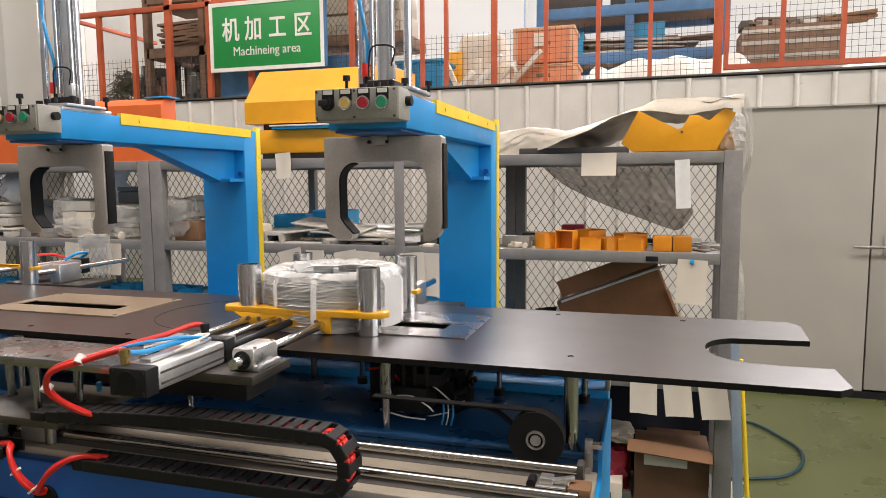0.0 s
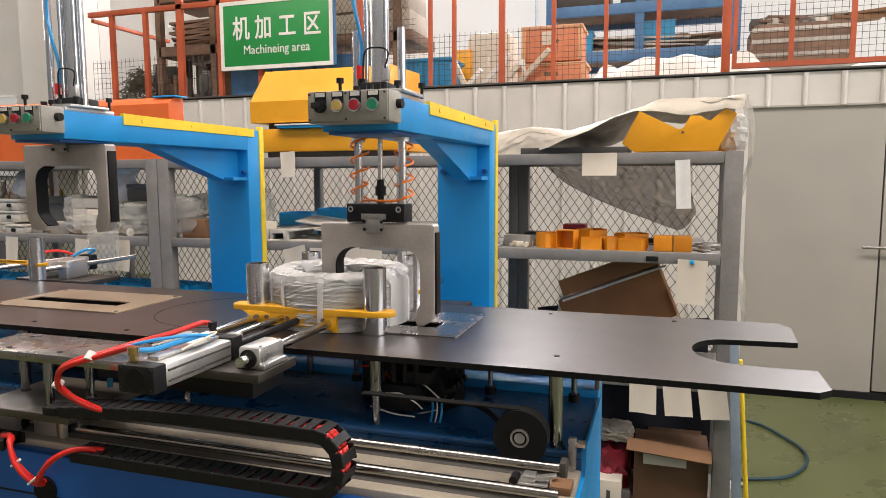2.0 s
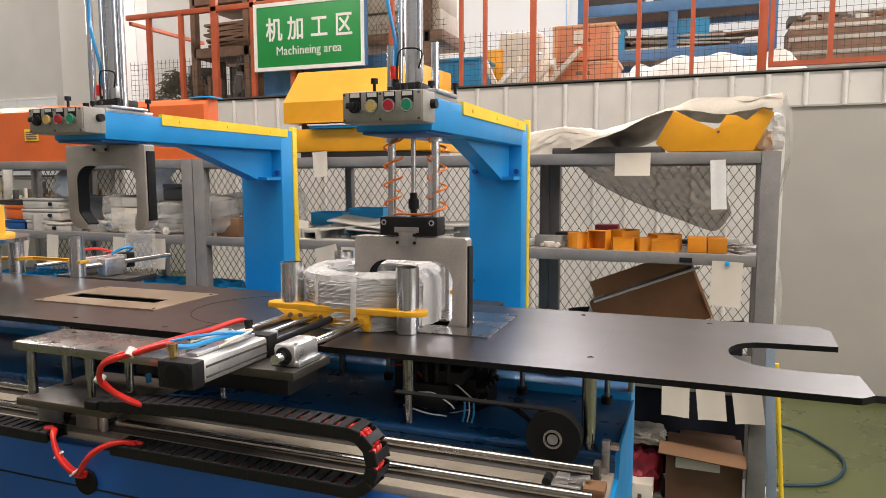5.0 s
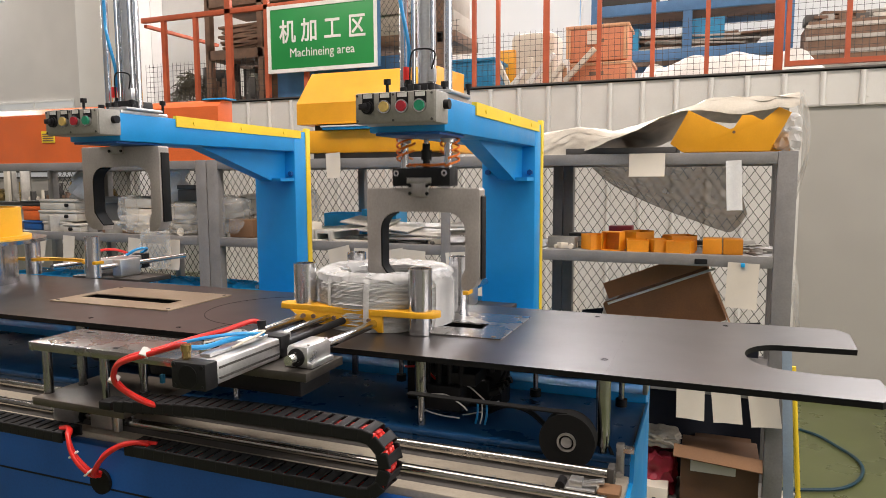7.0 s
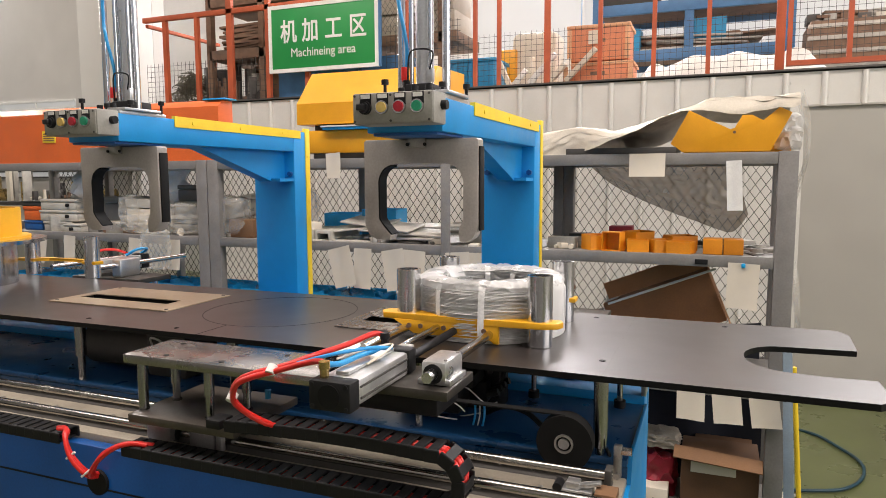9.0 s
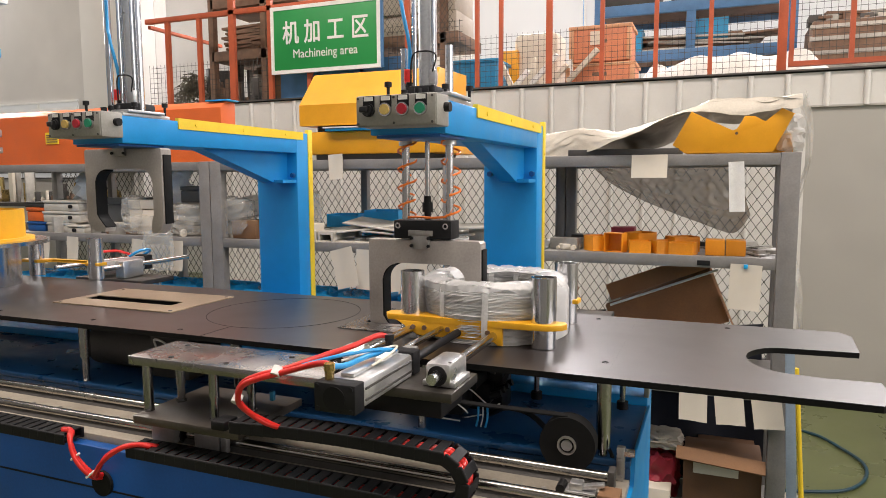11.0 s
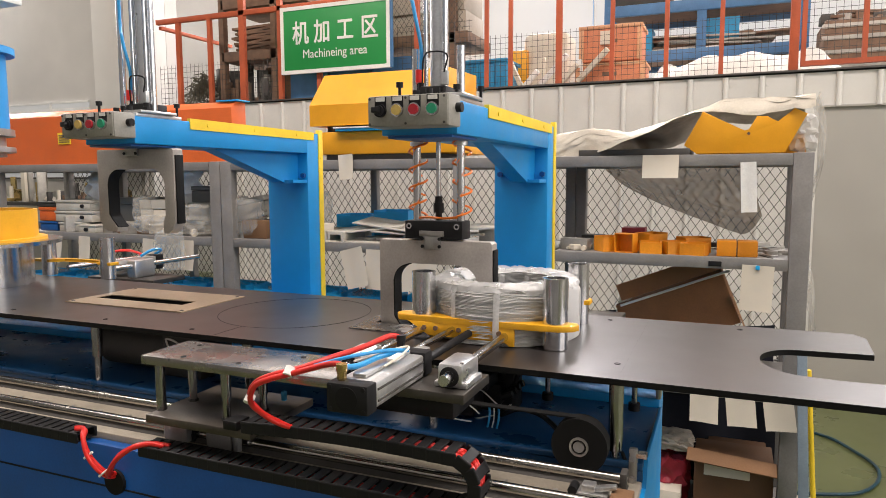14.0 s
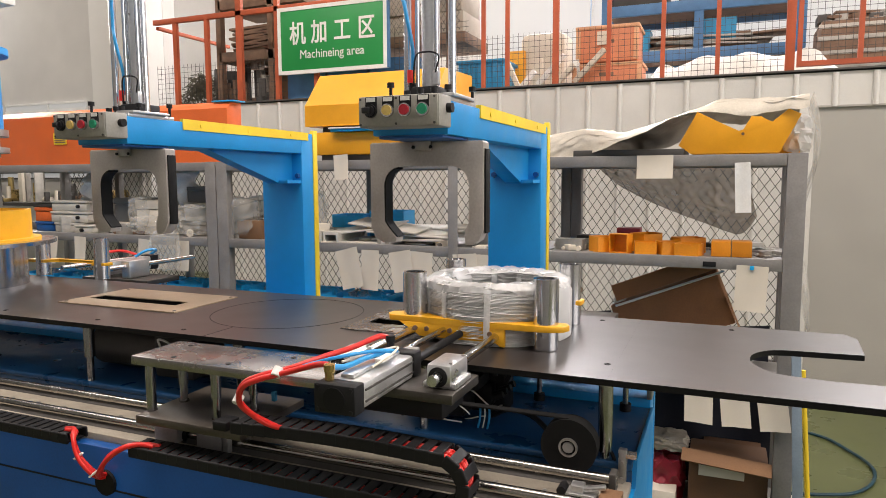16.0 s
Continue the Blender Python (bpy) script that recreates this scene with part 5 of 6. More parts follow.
def tarp_at(u, v):
    x = -0.80 + 1.09 * u
    prof = 1.80 + 0.03 * math.sin(u * 7) * (1 - u) + 0.145 * max(0, min(1, (u - 0.35) / 0.35)) ** 1.3
    front = 3.10 + 0.05 * math.sin(u * 9 + 1)
    n1 = noise.noise(Vector((u * 6, v * 4, 1.5))) * 0.03 + (0.5 - abs(noise.noise(Vector((u * 9 + v * 3, v * 4 - u * 3, 4))))) * 0.022 + noise.noise(Vector((u * 20, v * 9, 8))) * 0.005 + (0.3 - abs(noise.noise(Vector((u * 15 - v * 6, v * 12 + u * 6, 11))))) * 0.012 - 0.010
    if v < 0.35:
        k = v / 0.35
        low = 1.715 + 0.012 * math.sin(u * 6) - (0.06 * max(0, 0.25 - u) * 4) + 0.17 * max(0, min(1, (u - 0.25) / 0.35))
        z = low + (prof - low) * k ** 0.6
        y = front + 0.05 * k
    else:
        k = (v - 0.35) / 0.65
        z = prof + 0.02 * math.sin(k * 3) - 0.08 * k * k
        y = front + 0.05 + 0.42 * k
    return Vector((x, y + n1, max(1.711, z + n1 * 0.7)))


solo("tarpaulin", sheet(110, 44, tarp_at, 0), M["tarp"], (-0.25, 3.35, 1.706), "cream dust sheet crumpled over the shelf top", "tarpaulin")
solo("steel_sheet", box((-0.62, 3.1, 1.7065), (-0.16, 3.5, 1.735), 0.003), M["scrap_dark"], (-0.4, 3.3, 1.7065), "dark sheet metal plate on the shelf top", "sheet metal")


def film_at(u, v):
    n1 = noise.noise(Vector((u * 5, v * 4, 9))) * 0.05
    x = 0.30 + 0.035 * math.sin(v * 8) + 0.02 * u
    return Vector((x + n1 * 0.3, 3.10 + 0.35 * u, 1.93 - 1.05 * v * (0.9 + 0.1 * math.sin(u * 9)) + n1))


solo("hanging_film", sheet(12, 22, film_at, 0), M["plastic_film"], (0.3, 3.2, 0.9), "clear plastic film that hangs over the shelf end", "plastic film")


def sag_at(u, v):
    x = -0.62 + 0.72 * u
    low = 1.64 - 0.31 * (min(1, u * 1.1) ** 0.7) * v + 0.10 * v * max(0, (u - 0.86) / 0.14) ** 2
    fold = (0.4 - abs(noise.noise(Vector((u * 5 + v * 3, v * 5 - u * 7, 3))))) * 0.03
    return Vector((x + 0.05 * v * v, 3.69 - 0.05 * math.sin(v * 3.1) + fold * 1.6, low + 0.07 * (1 - v) + 0.012 * v * noise.noise(Vector((u * 4, 0, 21)))))


solo("dusty_film", sheet(60, 36, sag_at, 0), M["dull_film"], (-0.2, 3.7, 1.4), "dusty brown plastic sheet that sags behind the mesh", "plastic film")


def bin_box(x, y, z, w, d, h, turn, mat, label, group, tip=0):
    """An open parts bin: floor and four walls."""
    m = pose(x, y, z, tip, 0, turn)
    bm = bmesh.new()
    t = 0.003
    for lo, hi in (((-w / 2, -d / 2, 0), (w / 2, d / 2, t)), ((-w / 2, -d / 2, t), (-w / 2 + t, d / 2, h)), ((w / 2 - t, -d / 2, t), (w / 2, d / 2, h)),
                   ((-w / 2 + t, d / 2 - t, t), (w / 2 - t, d / 2, h)), ((-w / 2 + t, -d / 2, t), (w / 2 - t, -d / 2 + t, h * 0.96))):
        box(lo, hi, bm=bm)
    bmesh.ops.transform(bm, matrix=m, verts=bm.verts)
    return solo("parts_bin", bm, M[mat], (x, y, z), label, "bin", group)


D1 = 1.288
for x, y, w, h, t in ((-0.50, 3.19, 0.09, 0.075, 18), (-0.405, 3.17, 0.085, 0.06, -8), (-0.31, 3.15, 0.09, 0.058, 4), (-0.215, 3.16, 0.085, 0.062, 12), (-0.32, 3.27, 0.12, 0.09, 25),
                   (-0.13, 3.14, 0.10, 0.058, -6), (-0.14, 3.26, 0.12, 0.075, 15)):
    bin_box(x, y, D1 + (0.042 if abs(x + 0.405) < 0.01 else 0.0), w, 0.084, h * 0.9, t * 2.2, "orange_yellow", "small yellow folded-steel box on the shelf", "yellow boxes on the shelf", tip=90 if abs(x + 0.405) < 0.01 else 0)
for x in (-0.005, 0.075):
    solo("yellow_box", box((x - 0.038, 3.13, D1), (x + 0.038, 3.23, D1 + 0.064), 0.003), M["orange_yellow"], (x, 3.18, D1), "closed yellow steel box on the shelf", "box", "yellow boxes on the shelf")
solo("red_box", box((-0.455, 3.30, D1), (-0.35, 3.39, D1 + 0.098), 0.004), M["red"], (-0.4, 3.35, D1), "small crimson box on the shelf", "box")


def clutter(n, x0, x1, y0, y1, z, seed, mats, tall=0.07, name="steel_part", label="loose grey steel part on the shelf", group="loose steel parts"):
    r = random.Random(seed)
    for k in range(n):
        x, y = r.uniform(x0, x1), r.uniform(y0, y1)
        w, d, h = r.uniform(0.03, 0.13), r.uniform(0.03, 0.09), r.uniform(0.008, tall)
        q = Euler((0, 0, r.uniform(0, 6.3))).to_matrix()
        kind = r.randrange(4)
        if kind == 0:
            bm = box((x - w, y - d / 4, z), (x + w, y + d / 4, z + h * 0.35), 0.002, turn=q)
        elif kind == 1:
            bm = box((x - w / 2, y - d / 2, z), (x + w / 2, y + d / 2, z + h), 0.003, turn=q)
        elif kind == 2:
            a = r.uniform(0, 6.3)
            bm = rod((x - w * math.cos(a), y - w * math.sin(a), z + h * 0.2), (x + w * math.cos(a), y + w * math.sin(a), z + h * 0.2), h * 0.2, 12)
        else:
            bm = pipe((x, y, z), (x, y, z + h * 0.7), d * 0.6, d * 0.38, 16)
        solo(name, bm, M[r.choice(mats)], (x, y, z), label, "metal part", group)


clutter(16, -0.68, -0.55, 3.13, 3.45, D1, 3, ("scrap", "paper", "scrap_dark"), 0.06)
clutter(12, 0.12, 0.22, 3.13, 3.4, D1, 4, ("scrap_dark", "scrap", "steel"), 0.06)
clutter(14, -0.6, 0.15, 3.42, 3.58, D1, 5, ("scrap", "scrap_dark", "rust"), 0.09)
for k, (x, y, w, t) in enumerate(((-1.70, 3.2, 0.34, 4), (-1.45, 3.22, 0.40, -6), (-1.30, 3.25, 0.42, 3), (-1.55, 3.35, 0.46, 8), (-1.1, 3.2, 0.3, -4))):
    bm = box((x - w / 2, y - 0.09, D1 + 0.022 * k), (x + w / 2, y + 0.09, D1 + 0.012 + 0.022 * k), 0.003, turn=Euler((radians(3), radians(R.uniform(-3, 3)), radians(t))).to_matrix())
    solo("flat_bar", bm, M["pale_steel"], (x, y, D1 + 0.022 * k), "pale grey flat steel bar stacked on the shelf", "metal part", "stacked flat bars")
clutter(18, -2.45, -0.85, 3.14, 3.5, D1, 8, ("scrap", "paper", "scrap", "scrap_dark"), 0.07)
for x, w, h in ((-1.92, 0.19, 0.13), (-1.68, 0.20, 0.155)):
    bin_box(x, 3.44, D1, w, 0.16, h, 3, "cyanbin", "bright blue plastic bin on the shelf", "blue bins on the shelf")
for x in (-1.06, -0.98):
    solo("steel_tray", box((x - 0.06, 3.2, D1), (x + 0.06, 3.4, D1 + 0.09), 0.006), M["scrap"], (x, 3.3, D1), "pale grey steel block on the shelf", "metal part")


def wrap_at(cx, cz, w, h, seed):
    def at(u, v):
        n1 = noise.noise(Vector((u * 4, v * 4, seed))) * 0.07
        return Vector((cx + (u - 0.5) * w + n1 * 0.5, 3.30 + 0.1 * math.sin(u * 3.1) * math.sin(v * 3.1) * -1 + n1, cz + v * h + n1 * 0.4))
    return at


solo("wrapped_part", sheet(14, 14, wrap_at(-3.0, 1.45, 0.22, 0.26, 12), 0), M["film"], (-3.0, 3.3, 1.5), "crumpled white film bag on the shelf", "plastic film")
def enamel_box(x0, x1, z0, z1, mat, label, y0=3.14, y1=3.4, knobs=(), turn=0.0):
    """A closed box with a lid line and small black knobs."""
    e = thing("stacked_box", ((x0 + x1) / 2, (y0 + y1) / 2, z0), label, "box", "stacked boxes on the shelf")
    q = Euler((0, radians(turn), 0)).to_matrix()
    part("body", box((x0, y0, z0), (x1, y1, z0 + (z1 - z0) * 0.72), 0.005, turn=q), M[mat], e)
    part("lid", box((x0 - 0.004, y0 - 0.004, z0 + (z1 - z0) * 0.74), (x1 + 0.004, y1 + 0.004, z1), 0.005, turn=q), M[mat], e)
    for fx, fz in knobs:
        x, z = x0 + (x1 - x0) * fx, z0 + (z1 - z0) * fz
        part("knob", rod((x, y0 - 0.002, z), (x, y0 - 0.016, z), 0.011, 12), M["black"], e, "small black knob")


enamel_box(-3.94, -3.64, D1 + 0.132, D1 + 0.198, "pale_box", "pale grey enamelled box with a black knob", knobs=((0.8, 0.45),))
enamel_box(-3.95, -3.63, D1 + 0.062, D1 + 0.13, "pale_box", "pale grey enamelled box with a black knob", knobs=((0.76, 0.45),))
enamel_box(-3.92, -3.68, D1, D1 + 0.06, "scrap", "grey steel box under two pale boxes")
enamel_box(-3.70, -3.56, D1, D1 + 0.05, "pale_box", "low pale box with a black knob", y0=3.10, y1=3.14 + 0.1, knobs=((0.5, 0.4),))
enamel_box(-3.47, -3.25, D1 + 0.07, D1 + 0.215, "mid_grey", "dark grey enamelled box with two black knobs", y0=3.2, knobs=((0.62, 0.75), (0.66, 0.3)))
enamel_box(-3.46, -3.26, D1, D1 + 0.069, "pale_box", "pale grey box under a dark box", y0=3.18)
enamel_box(-3.25, -3.05, D1, D1 + 0.205, "paper", "cream carton wrapped in clear film", y0=3.16)
enamel_box(-2.92, -2.74, D1 + 0.085, D1 + 0.19, "pale_box", "long pale box packed in clear film", y0=3.2)
enamel_box(-2.94, -2.76, D1, D1 + 0.084, "scrap", "grey steel box packed in clear film", y0=3.2)
enamel_box(-2.93, -2.78, D1 + 0.191, D1 + 0.285, "mid_grey", "dark olive box on a pale box", y0=3.24)
enamel_box(-2.64, -2.38, D1 + 0.10, D1 + 0.215, "pale_box", "pale box that lies tilted in clear film", y0=3.2, turn=-11)
enamel_box(-2.66, -2.52, D1, D1 + 0.10, "scrap", "grey steel box packed in clear film", y0=3.22)
enamel_box(-4.12, -3.96, D1 + 0.062, D1 + 0.15, "orange", "orange-brown box on the shelf", y0=3.16)
enamel_box(-4.12, -3.96, D1, D1 + 0.06, "navy", "dark blue box under an orange box", y0=3.16)
enamel_box(-4.14, -3.95, D1 + 0.152, D1 + 0.185, "scrap_dark", "dark flat case on an orange box", y0=3.16)


def crumple(name, cx, cy, z0, w, h, seed, mat, label, bulge=0.06):
    """A crumpled film bag, closed all round."""
    bm = bmesh.new()
    bmesh.ops.create_icosphere(bm, subdivisions=4, radius=1)
    for v in bm.verts:
        p = v.co.copy()
        n1 = 0.5 - abs(noise.noise(p * 2.1 + Vector((seed, 0, 0)))) + 0.5 * (0.5 - abs(noise.noise(p * 5 + Vector((0, seed, 0)))))
        k = 0.75 + 0.35 * n1
        sq = max(abs(p.x), abs(p.y), abs(p.z)) ** 0.6
        v.co = Vector((cx + p.x / sq * k * w / 2, cy + p.y / sq * k * bulge, z0 + h / 2 + p.z / sq * k * h / 2))
    lowest = min(v.co.z for v in bm.verts)
    for v in bm.verts:
        v.co.z += z0 - lowest
    return solo(name, bm, M[mat], (cx, cy, z0), label, "wrapped part", "crumpled film on the shelving")


crumple("film_wrap", 0.262, 3.26, 1.7065, 0.13, 0.17, 91, "wrap_film", "crumpled clear film beside a yellow bracket", 0.08)
crumple("film_wrap", -3.12, 3.16, D1, 0.36, 0.12, 3, "plastic_film", "crumpled clear film round a cream carton", 0.07)
crumple("film_wrap", -3.22, 3.18, D1 + 0.02, 0.16, 0.22, 5, "plastic_film", "crumpled clear film round a cream carton", 0.06)
crumple("film_wrap", -2.84, 3.16, D1, 0.30, 0.19, 7, "plastic_film", "crumpled clear film round pale boxes", 0.07)
crumple("film_wrap", -2.52, 3.18, D1, 0.32, 0.24, 9, "plastic_film", "crumpled clear film round a tilted box", 0.08)
crumple("hanging_bag", -2.92, 3.04, 1.09, 0.22, 0.25, 13, "plastic_film", "crumpled clear film bag that hangs over the shelf edge", 0.03)
crumple("film_wrap", -2.08, 3.2, D1, 0.26, 0.28, 15, "plastic_film", "crumpled clear film round a grey part", 0.08)
for x, z, t in ((-1.96, 1.298, 0), (-1.86, 1.295, 6)):
    cb = slab([(x - 0.045, z + 0.05), (x + 0.045, z + 0.05), (x + 0.045, z - 0.008), (x + 0.033, z - 0.008), (x + 0.033, z + 0.036), (x - 0.033, z + 0.036), (x - 0.033, z - 0.008), (x - 0.045, z - 0.008)], "y", 3.09, 3.4, bevel=0.002)
    solo("steel_channel", cb, M["pale_steel"], (x, 3.2, z), "pale grey folded steel channel on the shelf", "metal part", "steel channels on the shelf")
for x, z, w, t, p in ((-1.72, D1 + 0.068, 0.42, -7, 4), (-1.58, D1 + 0.085, 0.40, 6, -5), (-1.45, D1 + 0.055, 0.44, 3, 3)):
    solo("flat_bar", box((x - w / 2, 3.12, z), (x + w / 2, 3.3, z + 0.008), 0.002, turn=Euler((radians(7), radians(t), radians(p))).to_matrix()), M["pale_steel"], (x, 3.2, z), "pale grey flat steel bar stacked on the shelf", "metal part", "stacked flat bars")
solo("wrapped_part", sheet(16, 16, wrap_at(-3.72, 1.42, 0.16, 0.24, 43), 0), M["film"], (-3.72, 3.25, 1.42), "crumpled white film bag that hangs from the shelf", "plastic film")
solo("small_carton", box((-2.49, 3.14, D1), (-2.33, 3.3, D1 + 0.10), 0.003), M["card"], (-2.2, 3.3, D1), "small brown carton on the shelf", "carton")
clutter(30, -4.35, -3.4, 3.2, 3.55, D1, 11, ("scrap", "rust", "scrap_dark", "steel"), 0.12)
# lower decks
D2 = 0.746
for k in range(9):
    bin_box(-4.1 + 0.3 * k, 3.25, D2, 0.26, 0.2, 0.27, R.uniform(-4, 4), "cyanbin", "bright blue plastic bin on the lower shelf", "blue bins on the lower shelf")
for k in range(3):
    bin_box(-1.75 + 0.32 * k, 3.25, D2, 0.28, 0.2, 0.25, R.uniform(-4, 4), "cyanbin", "bright blue plastic bin on the lower shelf", "blue bins on the lower shelf")
for k in range(12):
    x = -4.1 + 0.3 * k if k < 9 else -1.75 + 0.32 * (k - 9)
    crumple("bin_filling", x, 3.25, D2 + 0.09, 0.2, 0.2, 60 + k, "cyanbin" if k % 3 else "plastic_film", "crumpled bright blue liner in a parts bin", 0.07)
cart = thing("tilted_carton", (-0.2, 3.4, D2), "brown cardboard box tipped on its edge on the shelf", "carton")
ct = Euler((0, radians(-22), 0)).to_matrix()
part("body", box((-0.45, 3.32, 0.875), (0.04, 3.55, 1.115), 0.003, turn=ct), M["card_red"], cart)
part("lid_flap", box((-0.48, 3.312, 1.128), (0.0, 3.319, 1.205), turn=ct), M["card_red"], cart, "brown lid flap")
# pale edge in plain white: the strong light on it is in the colour
part("torn_edge", box((-0.47, 3.302, 1.108), (0.03, 3.311, 1.117), turn=Euler((radians(-25), radians(-22), 0)).to_matrix()), M["white"], cart, "pale torn carton edge")
part("torn_edge", box((0.062, 3.305, 0.90), (0.069, 3.319, 1.10), turn=ct), M["crate_rim"], cart, "pale torn carton edge")
solo("carton", box((-0.42, 3.3, D2), (0.05, 3.56, 0.885), 0.004), M["card_shaded"], (-0.2, 3.4, D2), "brown carton under the tipped carton", "carton")
solo("pale_block", box((-0.50, 3.36, D2), (-0.42, 3.5, D2 + 0.30), 0.004, turn=Euler((0, radians(14), 0)).to_matrix()), M["paper"], (-0.46, 3.4, D2), "pale wooden block on the shelf", "block")
D3 = 0.126
for x0, x1, y0, h, mat, lab in ((-0.10, 0.21, 3.11, 0.305, "card_shaded", "opened brown carton on the bottom shelf"), (-0.05, 0.20, 3.34, 0.24, "card_shaded", "brown carton on the bottom shelf, darkened for the shade there")):
    solo("carton", box((x0, y0, D3), (x1, y0 + 0.2, D3 + h), 0.003), M[mat], ((x0 + x1) / 2, y0 + 0.1, D3), lab, "carton")
# added near-black sheet that keeps the back of this shelf dark
solo("dark_cloth", sheet(16, 8, lambda u, v: Vector((-0.62 + 0.84 * u, 3.585 + 0.012 * math.sin(u * 15) + 0.01 * noise.noise(Vector((u * 5, v * 4, 7))), D2 + 0.001 + 0.20 * v * (0.9 + 0.1 * math.sin(u * 6)))), 0.003), M["dark_cloth"], (-0.2, 3.58, D2), "near-black sheet added to darken the back of the shelf", "cloth")
solo("carton_label", box((-0.06, 3.104, 0.348), (0.12, 3.1085, 0.398)), M["paper"], (0, 3.1, 0.31), "pale label strip on a carton", "label")
# second added sheet, darkens the bottom compartment from behind
solo("dark_cloth", sheet(16, 10, lambda u, v: Vector((-0.66 + 0.9 * u, 3.555 + 0.02 * math.sin(u * 17) + 0.02 * noise.noise(Vector((u * 5, v * 4, 2))), 0.127 + 0.525 * v)), 0.003), M["dark_cloth"], (-0.2, 3.56, 0.126), "near-black sheet added to darken the back of the bottom shelf", "cloth")
part("flap", box((-0.13, 3.045, 0.425), (0.22, 3.115, 0.432), 0.001, turn=Euler((radians(28), radians(4), 0)).to_matrix()), M["card"], thing("carton_flap", (0.05, 3.1, 0.39), "open brown carton flap at the shelf edge", "carton"))
crumple("red_bag", -0.22, 3.27, D3, 0.22, 0.27, 77, "red", "crumpled dark red bag on the bottom shelf", 0.1)
crumple("film_scrap", -0.20, 3.26, D3 + 0.262, 0.2, 0.08, 78, "pale_carton", "crumpled pale wrapping on a red bag", 0.08)
clutter(16, -0.6, -0.15, 3.12, 3.4, D3 + 0.001, 15, ("paper", "scrap", "scrap_dark", "rust"), 0.08)
solo("paper_bundle", box((-0.28, 3.10, D3), (-0.15, 3.3, 0.25), 0.004), M["paper"], (-0.2, 3.2, D3), "bundle of pale paper under the shelf", "paper")
st2 = thing("leaning_bars", (0.36, 3.2, 0), "blue-grey flat bar and yellow rod that lean on the shelf", "bar")
part("flat_bar", slab([(0.31, 0.0), (0.35, 0.0), (0.298, 0.95), (0.264, 0.95)], "y", 3.02, 3.034, bevel=0.002), M["pale_bar"], st2)
part("rod", rod((0.38, 3.10, 0.0), (0.315, 3.09, 0.85), 0.010, 12), M["safety"], st2)
solo("air_hose", hose(((0.30, 4.2, 0.35), (0.42, 4.6, 0.10), (0.52, 4.82, 0.012), (0.64, 4.74, 0.012), (0.73, 4.58, 0.012), (0.80, 4.42, 0.012), (0.81, 4.27, 0.012), (0.76, 4.10, 0.012), (0.66, 3.96, 0.012), (0.52, 3.89, 0.012), (0.36, 3.84, 0.012)), 0.009, 10),
     M["teal_hose"], (0.6, 4.4, 0.0), "dark teal air hose looped on the green floor", "hose")
clutter(14, 0.28, 0.42, 3.3, 3.9, 0.0, 19, ("paper", "scrap_dark", "scrap"), 0.10, "floor_scrap", "loose scrap on the floor beside the shelf", "floor scrap")

# ---- guards stored on the shelf tops ----
TZ = 1.706
hd = thing("yellow_hood", (-1.7, 3.35, TZ), "large yellow sheet-metal machine hood on the shelf top", "machine hood")
part("shell", slab([(3.09, 1.985), (3.24, 2.155), (3.62, 2.165), (3.62, 1.88), (3.09, 1.88)], "x", -2.0, -1.28, bevel=0.006), M["hood"], hd)
part("lower_panel", box((-1.99, 3.10, TZ + 0.03), (-1.20, 3.58, 1.85), 0.006), M["hood"], hd)
part("slot_bar", box((-1.93, 3.15, 1.8505), (-1.25, 3.5, 1.8795), 0.002), M["scrap_dark"], hd)
part("tray", box((-1.84, 3.075, 1.8505), (-1.25, 3.149, 1.862), 0.002), M["cyanbin"], hd, "pale blue rail under the hood")
part("tray_lip", box((-1.85, 3.07, 1.863), (-1.25, 3.1, 1.871), 0.002), M["white"], hd)
part("foot", box((-1.92, 3.12, TZ), (-1.3, 3.5, TZ + 0.03)), M["scrap_dark"], hd)
og = thing("orange_guard", (-3.4, 3.4, TZ), "long orange machine guard with a yellow notice on the shelf top", "machine guard")
part("body", slab([(3.10, TZ), (3.10, 2.0), (3.14, 2.035), (3.22, 2.035), (3.22, TZ)], "x", -4.45, -2.50, bevel=0.005), M["orange"], og)
part("cap", box((-2.62, 3.12, 2.0365), (-2.47, 3.22, 2.043), 0.001), M["cyanbin"], og)
part("notice", box((-3.83, 3.096, 1.83), (-3.72, 3.0985, 1.90)), M["safety"], og, "yellow warning notice")
nb = bmesh.new()
for k in range(4):
    box((-3.82, 3.094, 1.84 + 0.013 * k), (-3.73, 3.0955, 1.846 + 0.013 * k), bm=nb)
part("notice_bars", nb, M["rust"], og)

# ---- goods on the mezzanine ----
DZ = 2.362
for z0, h, w in ((DZ, 0.22, 0.0), (DZ + 0.23, 0.30, 0.03)):
    cr = thing("terracotta_crate", (-0.97, 6.25, z0), "terracotta plastic crate stacked on the mezzanine", "crate", "stacked crates")
    part("body", box((-1.24 + w, 6.05, z0), (-0.68 - w, 6.45, z0 + h), 0.008), M["crate"], cr)
    part("rim", box((-1.255 + w, 6.04, z0 + h - 0.03), (-0.665 - w, 6.46, z0 + h - 0.001), 0.005), M["crate_rim"], cr, "paler worn rim")
    for px in (-1.25 + w, -0.71 - w):
        part("corner_post", box((px, 6.036, z0 + 0.004), (px + 0.04, 6.052, z0 + h - 0.032), 0.003), M["crate_rim"], cr)
    part("handle_slot", box((-1.02, 6.046, z0 + h * 0.5), (-0.9, 6.0505, z0 + h * 0.5 + 0.03)), M["rust"], cr)
